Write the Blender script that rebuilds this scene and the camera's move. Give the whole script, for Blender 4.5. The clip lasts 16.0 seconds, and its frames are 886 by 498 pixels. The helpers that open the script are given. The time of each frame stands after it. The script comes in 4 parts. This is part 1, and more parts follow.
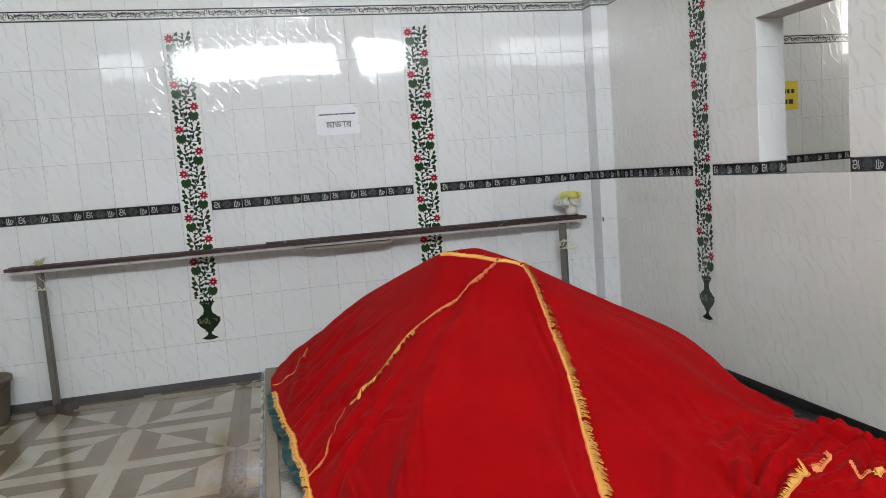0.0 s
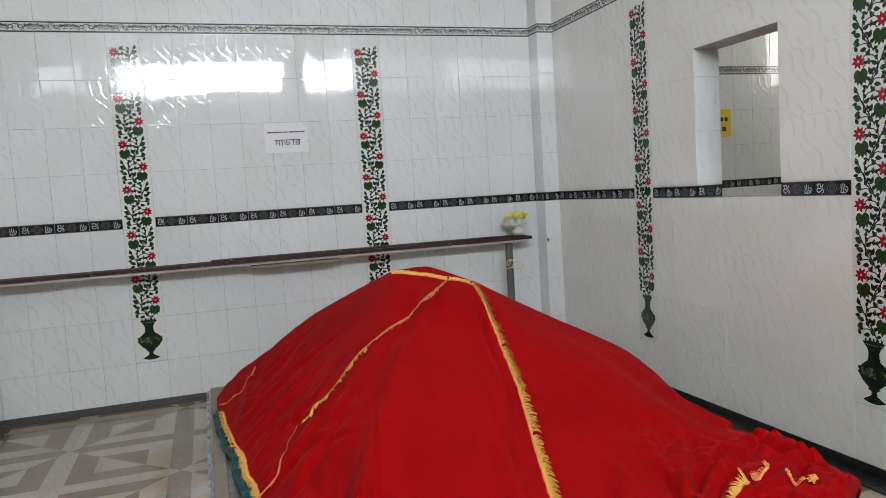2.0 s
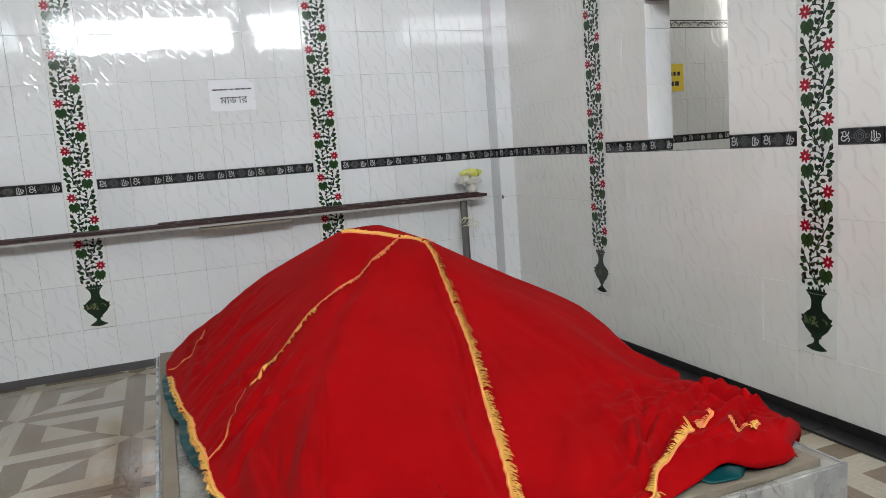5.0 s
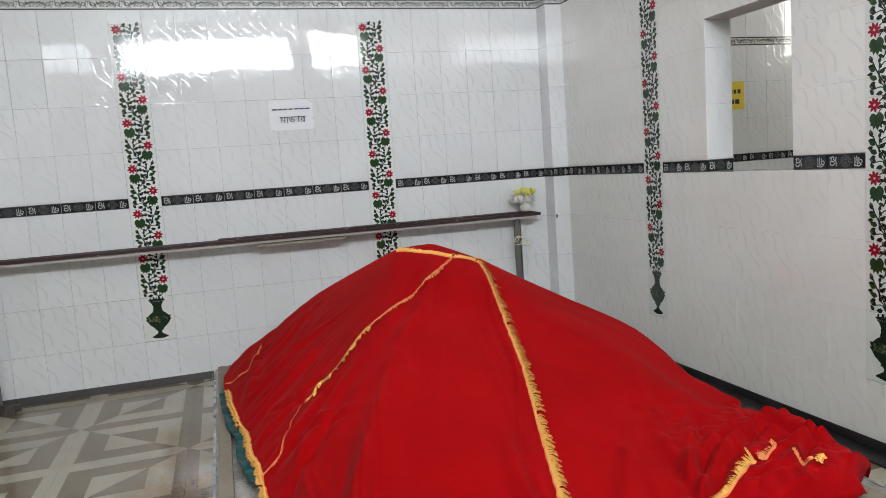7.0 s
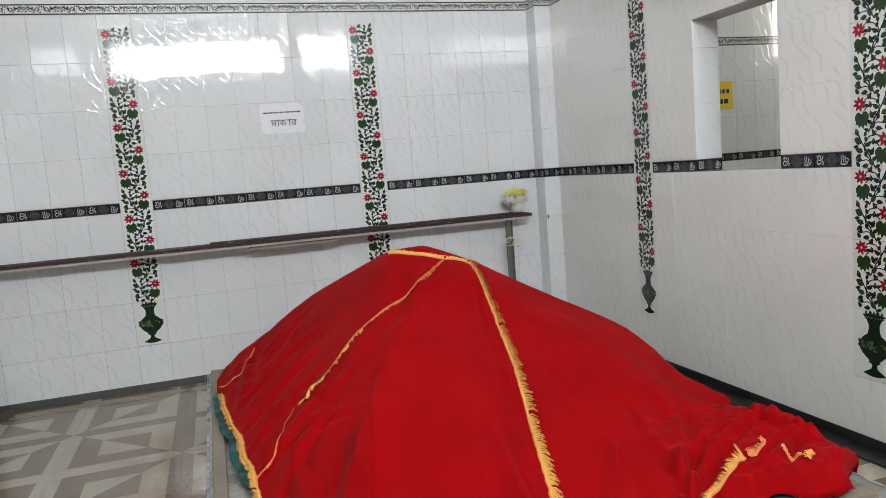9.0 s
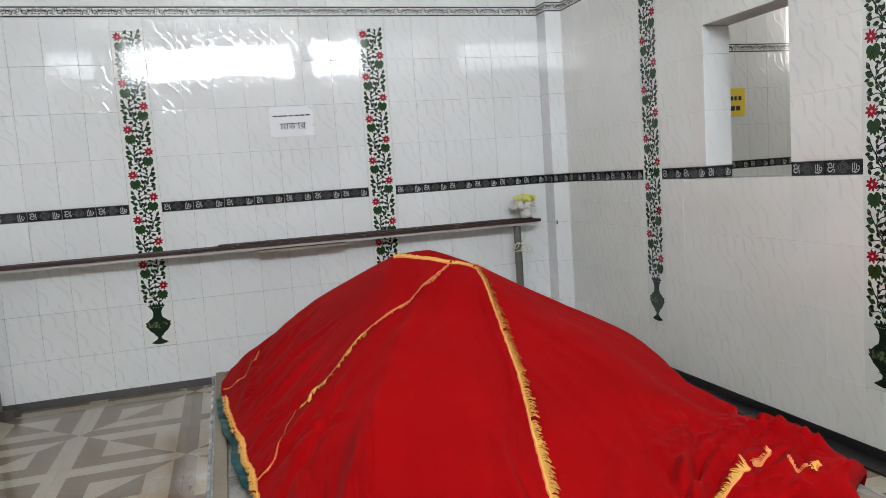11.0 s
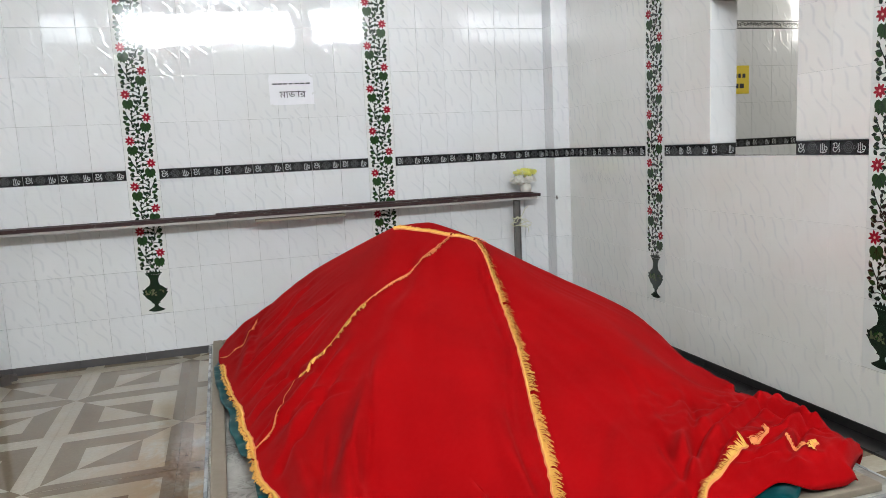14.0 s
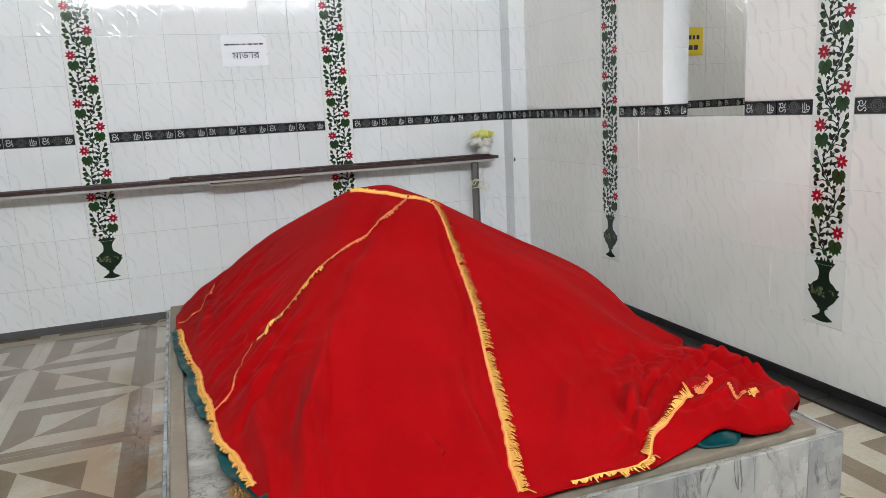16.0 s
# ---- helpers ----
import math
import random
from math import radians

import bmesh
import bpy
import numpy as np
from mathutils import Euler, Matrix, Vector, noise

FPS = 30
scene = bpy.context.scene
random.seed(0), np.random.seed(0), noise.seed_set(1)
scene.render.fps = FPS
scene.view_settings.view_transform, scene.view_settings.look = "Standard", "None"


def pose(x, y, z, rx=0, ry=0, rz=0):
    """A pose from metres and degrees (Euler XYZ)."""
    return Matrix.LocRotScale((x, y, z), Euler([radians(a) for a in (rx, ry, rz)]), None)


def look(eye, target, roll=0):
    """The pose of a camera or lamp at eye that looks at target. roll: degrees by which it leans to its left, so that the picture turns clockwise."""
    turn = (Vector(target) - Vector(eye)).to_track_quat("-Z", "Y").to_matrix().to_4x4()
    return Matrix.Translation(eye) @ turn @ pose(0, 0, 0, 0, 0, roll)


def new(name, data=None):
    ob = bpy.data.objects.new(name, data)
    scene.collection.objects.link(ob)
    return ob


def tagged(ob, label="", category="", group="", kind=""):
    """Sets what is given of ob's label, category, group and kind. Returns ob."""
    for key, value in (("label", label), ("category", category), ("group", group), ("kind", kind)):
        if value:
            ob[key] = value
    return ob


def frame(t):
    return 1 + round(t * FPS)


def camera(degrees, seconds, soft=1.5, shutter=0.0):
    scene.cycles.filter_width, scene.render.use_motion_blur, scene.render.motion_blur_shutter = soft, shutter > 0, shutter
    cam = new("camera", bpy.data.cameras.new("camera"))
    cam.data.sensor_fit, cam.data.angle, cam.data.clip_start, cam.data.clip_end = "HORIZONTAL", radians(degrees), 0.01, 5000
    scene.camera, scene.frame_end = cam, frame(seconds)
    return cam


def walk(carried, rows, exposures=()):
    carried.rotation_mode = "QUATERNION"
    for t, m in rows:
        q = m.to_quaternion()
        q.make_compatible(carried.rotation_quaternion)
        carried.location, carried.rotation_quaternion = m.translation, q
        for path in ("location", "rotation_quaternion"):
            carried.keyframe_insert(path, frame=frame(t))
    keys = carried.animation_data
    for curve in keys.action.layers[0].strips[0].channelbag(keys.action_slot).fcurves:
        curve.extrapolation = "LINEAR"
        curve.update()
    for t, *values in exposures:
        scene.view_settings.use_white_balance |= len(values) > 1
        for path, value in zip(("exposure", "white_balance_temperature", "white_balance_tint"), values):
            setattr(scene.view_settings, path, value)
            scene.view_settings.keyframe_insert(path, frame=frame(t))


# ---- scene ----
cam = camera(63.4, 16.0, 0.8)
METRES, EYE, TILT, LEAN, TURN = 8.0, 1.5, 0.0, 0.0, 5.7
PATH = [
    (0, (-1.037, -5.099, 1.335), (-0.574, -3.165, 1.127), -4.3),
    (0.5, (-1.042, -5.125, 1.32), (-0.524, -3.209, 1.075), -4.5),
    (1, (-1.048, -5.144, 1.326), (-0.401, -3.264, 1.112), -4.0),
    (1.5, (-1.115, -5.139, 1.337), (-0.496, -3.242, 1.194), -2.9),
    (2, (-1.088, -5.125, 1.331), (-0.466, -3.231, 1.169), -3.5),
    (2.5, (-1.03, -5.113, 1.312), (-0.353, -3.251, 1.041), -4.8),
    (3, (-1.026, -5.121, 1.322), (-0.336, -3.262, 1.058), -4.5),
    (3.5, (-1.034, -5.114, 1.324), (-0.485, -3.205, 1.092), -4.2),
    (4, (-1.011, -5.101, 1.309), (-0.374, -3.224, 1.046), -5.0),
    (4.2, (-1.03, -5.1, 1.312), (-0.342, -3.246, 1.037), -5.0),
    (6.3, (-1.035, -5.105, 1.309), (-0.326, -3.257, 1.026), -3.6),
    (6.5, (-1.018, -5.104, 1.323), (-0.321, -3.251, 1.04), -3.3),
    (7, (-1.042, -5.1, 1.33), (-0.459, -3.2, 1.105), -4.0),
    (7.5, (-1.03, -5.102, 1.327), (-0.449, -3.199, 1.121), -4.3),
    (8, (-1.029, -5.11, 1.315), (-0.334, -3.253, 1.053), -4.6),
    (8.5, (-1.027, -5.115, 1.333), (-0.377, -3.241, 1.077), -4.4),
    (9, (-1.04, -5.116, 1.333), (-0.438, -3.221, 1.11), -4.5),
    (9.2, (-1.052, -5.119, 1.328), (-0.449, -3.224, 1.115), -4.4),
    (11.3, (-1.008, -5.11, 1.324), (-0.443, -3.201, 1.121), -4.0),
    (11.5, (-1.032, -5.111, 1.324), (-0.475, -3.2, 1.131), -4.2),
    (12, (-1.03, -5.122, 1.313), (-0.456, -3.229, 1.017), -4.7),
    (12.5, (-1.024, -5.102, 1.305), (-0.394, -3.267, 0.819), -3.9),
    (13, (-1.02, -5.099, 1.309), (-0.403, -3.235, 0.928), -3.1),
    (13.5, (-1.021, -5.084, 1.324), (-0.448, -3.19, 1.037), -2.8),
    (14, (-1.027, -5.087, 1.319), (-0.449, -3.193, 1.04), -2.8),
    (14.5, (-1.016, -5.095, 1.31), (-0.356, -3.239, 0.964), -3.1),
    (15, (-1.029, -5.102, 1.32), (-0.34, -3.265, 0.931), -3.3),
    (15.5, (-1.04, -5.12, 1.326), (-0.482, -3.231, 0.979), -3.1),
    (16, (-1.015, -5.118, 1.311), (-0.347, -3.272, 0.928), -3.0),
]
EXPOSURES = [(0.0, 0.8), (1.0, 0.84), (1.5, 0.62), (2.0, 0.6), (2.5, 0.58), (3.0, 0.8), (9.0, 0.82), (11.5, 0.82), (12.3, 1.02), (16.0, 1.08)]
walk(cam, [(t, look(eye, target, roll)) for t, eye, target, roll in PATH], EXPOSURES)

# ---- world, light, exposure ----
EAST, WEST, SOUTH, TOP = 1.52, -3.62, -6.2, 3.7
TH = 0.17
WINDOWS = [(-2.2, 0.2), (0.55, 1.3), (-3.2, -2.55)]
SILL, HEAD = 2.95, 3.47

world = bpy.data.worlds.new("sky")
scene.world = world
world.use_nodes = True
wn = world.node_tree.nodes
sky = wn.new("ShaderNodeTexSky")
sky.sky_type, sky.sun_disc = "NISHITA", False
sky.sun_elevation, sky.sun_rotation = radians(50), radians(160)
wn["Background"].inputs["Strength"].default_value = 0.08
world.node_tree.links.new(sky.outputs["Color"], wn["Background"].inputs["Color"])
sun = new("sun", bpy.data.lights.new("sun", "SUN"))
sun.data.energy, sun.data.angle, sun.data.color = 1.0, radians(12), (1, 0.96, 0.9)
sun.matrix_world = look((0, 0, 9), (-1.5, -5.0, 0))


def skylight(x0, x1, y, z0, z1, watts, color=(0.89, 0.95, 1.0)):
    """Area lamp for daylight through one opening; the side room's is added."""
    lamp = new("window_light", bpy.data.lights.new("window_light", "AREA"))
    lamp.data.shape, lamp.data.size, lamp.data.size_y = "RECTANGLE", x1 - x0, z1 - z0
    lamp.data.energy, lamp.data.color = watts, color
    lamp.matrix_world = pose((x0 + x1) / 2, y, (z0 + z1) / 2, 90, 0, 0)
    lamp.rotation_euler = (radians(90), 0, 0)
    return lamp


# second lamp is stronger than its opening warrants, to fill the north-east corner
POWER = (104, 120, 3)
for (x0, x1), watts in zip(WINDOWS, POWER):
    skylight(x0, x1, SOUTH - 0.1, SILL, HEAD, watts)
# unseen lamp added to light the side room while missing the jamb
side_fill = skylight(2.6, 3.6, 0, 2.3, 3.1, 16, (1.0, 0.97, 0.9))
side_fill.rotation_euler, side_fill.location = (radians(90), 0, radians(90)), (5.17, -1.1, 2.7)


# ---- materials ----
def material(name, color, rough=0.5, metal=0.0, spec=0.5, sheen=0.0):
    m = bpy.data.materials.new(name)
    m.use_nodes = True
    b = m.node_tree.nodes["Principled BSDF"]
    b.inputs["Base Color"].default_value = (*color, 1)
    b.inputs["Roughness"].default_value = rough
    b.inputs["Metallic"].default_value = metal
    b.inputs["Specular IOR Level"].default_value = spec
    if sheen:
        b.inputs["Sheen Weight"].default_value = sheen
        b.inputs["Sheen Roughness"].default_value = 0.5
    return m


class Nodes:
    """Short hand for one material's node tree."""

    def __init__(self, m):
        self.t, self.b = m.node_tree, m.node_tree.nodes["Principled BSDF"]

    def add(self, kind, **values):
        n = self.t.nodes.new("ShaderNode" + kind)
        for key, v in values.items():
            n.inputs[key.replace("_", " ")].default_value = v
        return n

    def link(self, a, b):
        self.t.links.new(a, b)

    def coords(self, scale=(1, 1, 1), space="Object"):
        c, m = self.t.nodes.new("ShaderNodeTexCoord"), self.t.nodes.new("ShaderNodeMapping")
        m.inputs["Scale"].default_value = scale
        self.link(c.outputs[space], m.inputs["Vector"])
        return m.outputs["Vector"]

    def world_coords(self, scale=(1, 1, 1)):
        c, m = self.t.nodes.new("ShaderNodeNewGeometry"), self.t.nodes.new("ShaderNodeMapping")
        m.inputs["Scale"].default_value = scale
        self.link(c.outputs["Position"], m.inputs["Vector"])
        return m.outputs["Vector"]

    def noise(self, vector, scale, detail=4.0, rough=0.55, distortion=0.0):
        n = self.add("TexNoise", Scale=scale, Detail=detail, Roughness=rough, Distortion=distortion)
        self.link(vector, n.inputs["Vector"])
        return n.outputs["Fac"]

    def ramp(self, fac, stops):
        r = self.t.nodes.new("ShaderNodeValToRGB")
        while len(r.color_ramp.elements) < len(stops):
            r.color_ramp.elements.new(0.5)
        for e, (at, c) in zip(r.color_ramp.elements, stops):
            e.position, e.color = at, (*c, 1) if len(c) == 3 else c
        self.link(fac, r.inputs["Fac"])
        return r.outputs["Color"]

    def mix(self, fac, a, b, blend="MIX"):
        n = self.t.nodes.new("ShaderNodeMix")
        n.data_type, n.blend_type = "RGBA", blend
        for value, i in ((fac, 0), (a, 6), (b, 7)):
            if isinstance(value, (int, float)):
                n.inputs[i].default_value = value
            elif isinstance(value, tuple):
                n.inputs[i].default_value = (*value, 1)
            else:
                self.link(value, n.inputs[i])
        return n.outputs[2]

    def calc(self, kind, a, b=0.0):
        n = self.t.nodes.new("ShaderNodeMath")
        n.operation = kind
        for i, value in enumerate((a, b)):
            if isinstance(value, (int, float)):
                n.inputs[i].default_value = value
            else:
                self.link(value, n.inputs[i])
        return n.outputs[0]

    def bump(self, height, strength, distance):
        n = self.add("Bump", Strength=strength, Distance=distance)
        self.link(height, n.inputs["Height"])
        last = self.b.inputs["Normal"]
        if last.is_linked:
            self.link(last.links[0].from_socket, n.inputs["Normal"])
        self.link(n.outputs["Normal"], last)

    def color(self, socket):
        self.link(socket, self.b.inputs["Base Color"])

    def rough(self, fac, low, high):
        n = self.t.nodes.new("ShaderNodeMapRange")
        n.inputs["To Min"].default_value, n.inputs["To Max"].default_value = low, high
        self.link(fac, n.inputs["Value"])
        self.link(n.outputs["Result"], self.b.inputs["Roughness"])

    def random(self):
        return self.t.nodes.new("ShaderNodeObjectInfo").outputs["Random"]


def glazed_tile(name, pale, white):
    """White glazed wall tile with faint grey S-shaped veins and a wavy glaze."""
    m = material(name, white, 0.07, 0, 0.7)
    n = Nodes(m)
    v = n.coords()
    at = n.t.nodes.new("ShaderNodeSeparateXYZ")
    n.link(v, at.inputs[0])
    x, y = at.outputs[0], at.outputs[1]
    # slanting lines that swing to and fro: two rows of S strokes on each tile
    swing = n.calc("MULTIPLY", n.calc("SINE", n.calc("MULTIPLY", y, math.tau / 0.16)), 0.016)
    across = n.calc("ADD", n.calc("ADD", x, n.calc("MULTIPLY", y, 0.62)), swing)
    wander = n.calc("MULTIPLY", n.calc("SUBTRACT", n.noise(n.world_coords(), 5.0, 1), 0.5), 0.03)
    lane = n.calc("FRACT", n.calc("MULTIPLY", n.calc("ADD", across, wander), 1 / 0.066))
    band = n.ramp(n.calc("ABSOLUTE", n.calc("SUBTRACT", lane, 0.5)), [(0.0, (1, 1, 1)), (0.06, (0.7, 0.7, 0.7)), (0.17, (0, 0, 0)), (1.0, (0, 0, 0))])
    gate = n.ramp(n.noise(n.coords((1, 0.7, 1)), 14.0, 1), [(0.41, (0, 0, 0)), (0.5, (1, 1, 1))])
    patch = n.ramp(n.noise(n.world_coords(), 1.3, 2), [(0.38, (0.12, 0.12, 0.12)), (0.6, (1, 1, 1))])
    vein = n.mix(1.0, n.mix(1.0, band, gate, "MULTIPLY"), patch, "MULTIPLY")
    tone = n.mix(n.random(), pale, white)
    film = n.ramp(n.noise(n.world_coords(), 1.7, 5), [(0.35, (0.95, 0.95, 0.93)), (0.65, (1, 1, 1))])
    base = n.mix(1.0, tone, film, "MULTIPLY")
    soft = n.t.nodes.new("ShaderNodeMath")
    soft.operation = "MULTIPLY"
    soft.inputs[1].default_value = 0.34
    n.link(vein, soft.inputs[0])
    n.color(n.mix(soft.outputs[0], base, (0.5, 0.52, 0.56)))
    n.rough(n.noise(n.world_coords(), 6.0, 5), 0.015, 0.055)
    n.bump(vein, 0.4, 0.0014)
    n.bump(n.noise(n.world_coords((1, 1, 0.7)), 6.0, 1.5), 0.5, 0.002)
    return m


def plain_glaze(name, color, rough=0.06, spread=0.06, spec=0.5):
    m = material(name, color, rough, 0, spec)
    n = Nodes(m)
    dark = tuple(c * (1 - 3 * spread) for c in color)
    n.color(n.mix(n.noise(n.world_coords(), 14, 5), dark, color))
    n.bump(n.noise(n.world_coords(), 9.0, 2), 0.3, 0.001)
    return m


def floor_glaze(name, color, dirt):
    m = material(name, color, 0.16, spec=0.65)
    n = Nodes(m)
    v = n.world_coords()
    fine, broad = n.noise(v, 60, 6, 0.65), n.noise(v, 2.3, 6, 0.6)
    grain = n.ramp(fine, [(0.3, tuple(c * 0.8 for c in color)), (0.7, color)])
    stain = n.ramp(broad, [(0.45, (0, 0, 0)), (0.72, (0.75, 0.75, 0.75))])
    tint = n.mix(n.random(), (0.93, 0.93, 0.93), (1, 1, 1))
    # rusty water marks where the platform is washed down
    off = n.add("VectorMath")
    off.operation = "SUBTRACT"
    off.inputs[1].default_value = (-1.3, -2.0, 0)
    n.link(v, off.inputs[0])
    wide = n.t.nodes.new("ShaderNodeMapping")
    wide.inputs["Scale"].default_value = (2.2, 0.9, 0)
    n.link(off.outputs[0], wide.inputs["Vector"])
    far = n.add("VectorMath")
    far.operation = "LENGTH"
    n.link(wide.outputs[0], far.inputs[0])
    near = n.ramp(far.outputs["Value"], [(0.2, (1, 1, 1)), (1.0, (0, 0, 0))])
    marks = n.mix(1.0, near, n.ramp(n.noise(v, 4.5, 6, 0.65, 0.4), [(0.36, (0, 0, 0)), (0.5, (0.85, 0.85, 0.85))]), "MULTIPLY")
    worn = n.mix(marks, n.mix(stain, grain, dirt), tuple(a * b for a, b in zip(dirt, (1.0, 0.8, 0.6))))
    n.color(n.mix(1.0, worn, tint, "MULTIPLY"))
    n.rough(n.noise(v, 5, 5), 0.008, 0.06)
    n.bump(n.noise(v, 16, 3), 0.35, 0.001)
    wet = n.mix(1.0, near, n.mix(1.0, n.noise(v, 19, 2, 0.5, 0.8), (0.5, 0.5, 0.5), "MULTIPLY"), "MULTIPLY")
    n.bump(wet, 1.0, 0.007)
    return m


def marble(name, light, dark, scale, rough):
    m = material(name, light, rough)
    n = Nodes(m)
    v = n.world_coords((1, 1, 1))
    shift = n.t.nodes.new("ShaderNodeVectorMath")
    shift.operation = "ADD"
    n.link(v, shift.inputs[0])
    far = n.t.nodes.new("ShaderNodeVectorMath")
    far.operation = "SCALE"
    far.inputs[0].default_value = (7, 13, 5)
    n.link(n.random(), far.inputs["Scale"])
    n.link(far.outputs["Vector"], shift.inputs[1])
    p = shift.outputs["Vector"]
    # veins and clouds drawn out along one slanting direction
    turned = n.t.nodes.new("ShaderNodeMapping")
    turned.inputs["Rotation"].default_value = (radians(15), radians(38), radians(20))
    turned.inputs["Scale"].default_value = (1.0, 1.0, 0.38)
    n.link(p, turned.inputs["Vector"])
    q = turned.outputs["Vector"]
    veins = n.ramp(n.noise(q, scale * 1.6, 9, 0.66, 0.9), [(0.46, (0, 0, 0)), (0.498, (1, 1, 1)), (0.53, (0, 0, 0))])
    cloud = n.ramp(n.noise(q, scale * 0.9, 6, 0.62, 0.5), [(0.36, dark), (0.6, light)])
    gate = n.ramp(n.noise(q, scale * 0.8, 3), [(0.42, (0, 0, 0)), (0.56, (0.9, 0.9, 0.9))])
    tone = n.mix(n.random(), (0.86, 0.87, 0.88), (1, 1, 1))
    n.color(n.mix(1.0, n.mix(n.mix(1.0, veins, gate, "MULTIPLY"), cloud, tuple(c * 0.35 for c in dark)), tone, "MULTIPLY"))
    n.rough(n.noise(p, 9, 4), rough * 0.6, rough * 1.5)
    return m


def rough_stuff(name, a, b, scale, rough=0.85, depth=0.003, metal=0.0):
    m = material(name, a, rough, metal)
    n = Nodes(m)
    v = n.world_coords()
    n.color(n.mix(n.mix(0.5, n.noise(v, scale, 6, 0.65), n.noise(v, scale * 0.17, 4)), a, b))
    n.bump(n.noise(v, scale * 1.5, 6), 0.5, depth)
    return m


def chipped_wood(name, a, b, scale, rough, depth):
    """Dark stained wood with pale chips along it."""
    m = rough_stuff(name, a, b, scale, rough, depth)
    n = Nodes(m)
    base = n.b.inputs["Base Color"].links[0].from_socket
    chips = n.ramp(n.noise(n.world_coords((0.5, 2.5, 2.5)), 26, 5, 0.7), [(0.6, (0, 0, 0)), (0.68, (0.8, 0.8, 0.8))])
    n.color(n.mix(chips, base, (0.34, 0.31, 0.28)))
    return m


def cloth(name, color, dark, rough=0.85, sheen=0.0, spec=0.04):
    m = material(name, color, rough, 0, spec, sheen)
    n = Nodes(m)
    v = n.world_coords()
    n.color(n.mix(n.ramp(n.noise(v, 3.0, 6, 0.6), [(0.3, (0, 0, 0)), (0.7, (1, 1, 1))]), dark, color))
    n.b.inputs["Sheen Tint"].default_value = (*(0.42 + 0.58 * min(1, 3 * c) for c in color), 1)
    weave = n.noise(n.world_coords((1, 1, 1)), 700, 2)
    n.bump(weave, 0.25, 0.0006)
    n.bump(n.noise(n.world_coords((5, 1.6, 3)), 5.0, 4, 0.55, 0.6), 0.16, 0.005)
    return m


TILE = glazed_tile("glazed_white_tile", (0.785, 0.79, 0.805), (0.815, 0.82, 0.83))
# the east wall's warmer tile, with missing light made up in a paler colour
WARM_TILE = glazed_tile("glazed_ivory_tile", (0.85, 0.84, 0.81), (0.875, 0.865, 0.84))
PALE_GROUT = rough_stuff("pale_grout", (0.5, 0.5, 0.49), (0.7, 0.7, 0.68), 30, 0.8, 0.001)
GROUT = rough_stuff("grey_grout", (0.22, 0.22, 0.22), (0.55, 0.55, 0.54), 40, 0.9, 0.001)
PLASTER = rough_stuff("white_plaster", (0.72, 0.72, 0.69), (0.8, 0.8, 0.78), 6, 0.8, 0.002)
BLACK_GLAZE = plain_glaze("black_glaze", (0.012, 0.012, 0.014))
PALE_MOTIF = plain_glaze("pale_motif", (0.58, 0.59, 0.59), 0.1)
GREY_MOTIF = plain_glaze("grey_motif", (0.13, 0.13, 0.135), 0.1)
INK = plain_glaze("black_motif", (0.025, 0.025, 0.028), 0.1)
IVORY = plain_glaze("ivory_glaze", (0.77, 0.775, 0.75), 0.07, 0.02)
PETAL = plain_glaze("red_motif", (0.34, 0.01, 0.025), 0.1)
PISTIL = plain_glaze("pink_motif", (0.78, 0.42, 0.38), 0.1)
LEAF = plain_glaze("green_motif", (0.024, 0.062, 0.018), 0.1)
STEM = plain_glaze("dark_green_motif", (0.012, 0.028, 0.014), 0.1)
SPOT = plain_glaze("olive_motif", (0.13, 0.14, 0.07), 0.1)
SKIRT = rough_stuff("dark_skirting_glaze", (0.07, 0.066, 0.068), (0.11, 0.104, 0.104), 20, 0.25, 0.0006)
DARK_FLOOR = rough_stuff("black_floor_tile", (0.012, 0.011, 0.011), (0.024, 0.022, 0.021), 15, 0.32, 0.0006)
FLOOR_LIGHT = floor_glaze("cream_floor_glaze", (0.52, 0.46, 0.36), (0.36, 0.275, 0.18))
FLOOR_BROWN = floor_glaze("brown_floor_glaze", (0.235, 0.18, 0.12), (0.165, 0.105, 0.06))
MARBLE = marble("grey_white_marble", (0.47, 0.455, 0.43), (0.25, 0.255, 0.26), 6, 0.25)
WORN_MARBLE = marble("worn_white_marble", (0.5, 0.475, 0.43), (0.27, 0.245, 0.21), 9, 0.4)
CEMENT = rough_stuff("beige_cement", (0.15, 0.12, 0.088), (0.33, 0.28, 0.215), 30, 0.75, 0.002)
RED_CLOTH = cloth("red_cotton", (0.38, 0.002, 0.0035), (0.31, 0.0014, 0.0025), 0.85, 0.035)
TEAL_CLOTH = cloth("teal_satin", (0.001, 0.08, 0.088), (0.001, 0.04, 0.044), 0.4, 0.0, 0.22)
FRINGE = rough_stuff("yellow_fringe", (0.88, 0.42, 0.07), (0.92, 0.55, 0.14), 90, 0.8, 0.001)
PALE_FRINGE = rough_stuff("orange_fringe", (0.8, 0.22, 0.06), (0.85, 0.33, 0.12), 90, 0.8, 0.001)
GOLD = rough_stuff("gold_bead_fringe", (0.45, 0.22, 0.04), (0.3, 0.14, 0.02), 120, 0.5, 0.001)
WOOD = chipped_wood("dark_red_wood", (0.018, 0.005, 0.005), (0.05, 0.012, 0.011), 35, 0.65, 0.001)
PALE_STEEL = rough_stuff("pale_steel", (0.4, 0.38, 0.35), (0.5, 0.48, 0.45), 25, 0.6, 0.0006)
STEEL = rough_stuff("grey_painted_steel", (0.09, 0.084, 0.076), (0.21, 0.2, 0.185), 25, 0.5, 0.0006, 0.3)
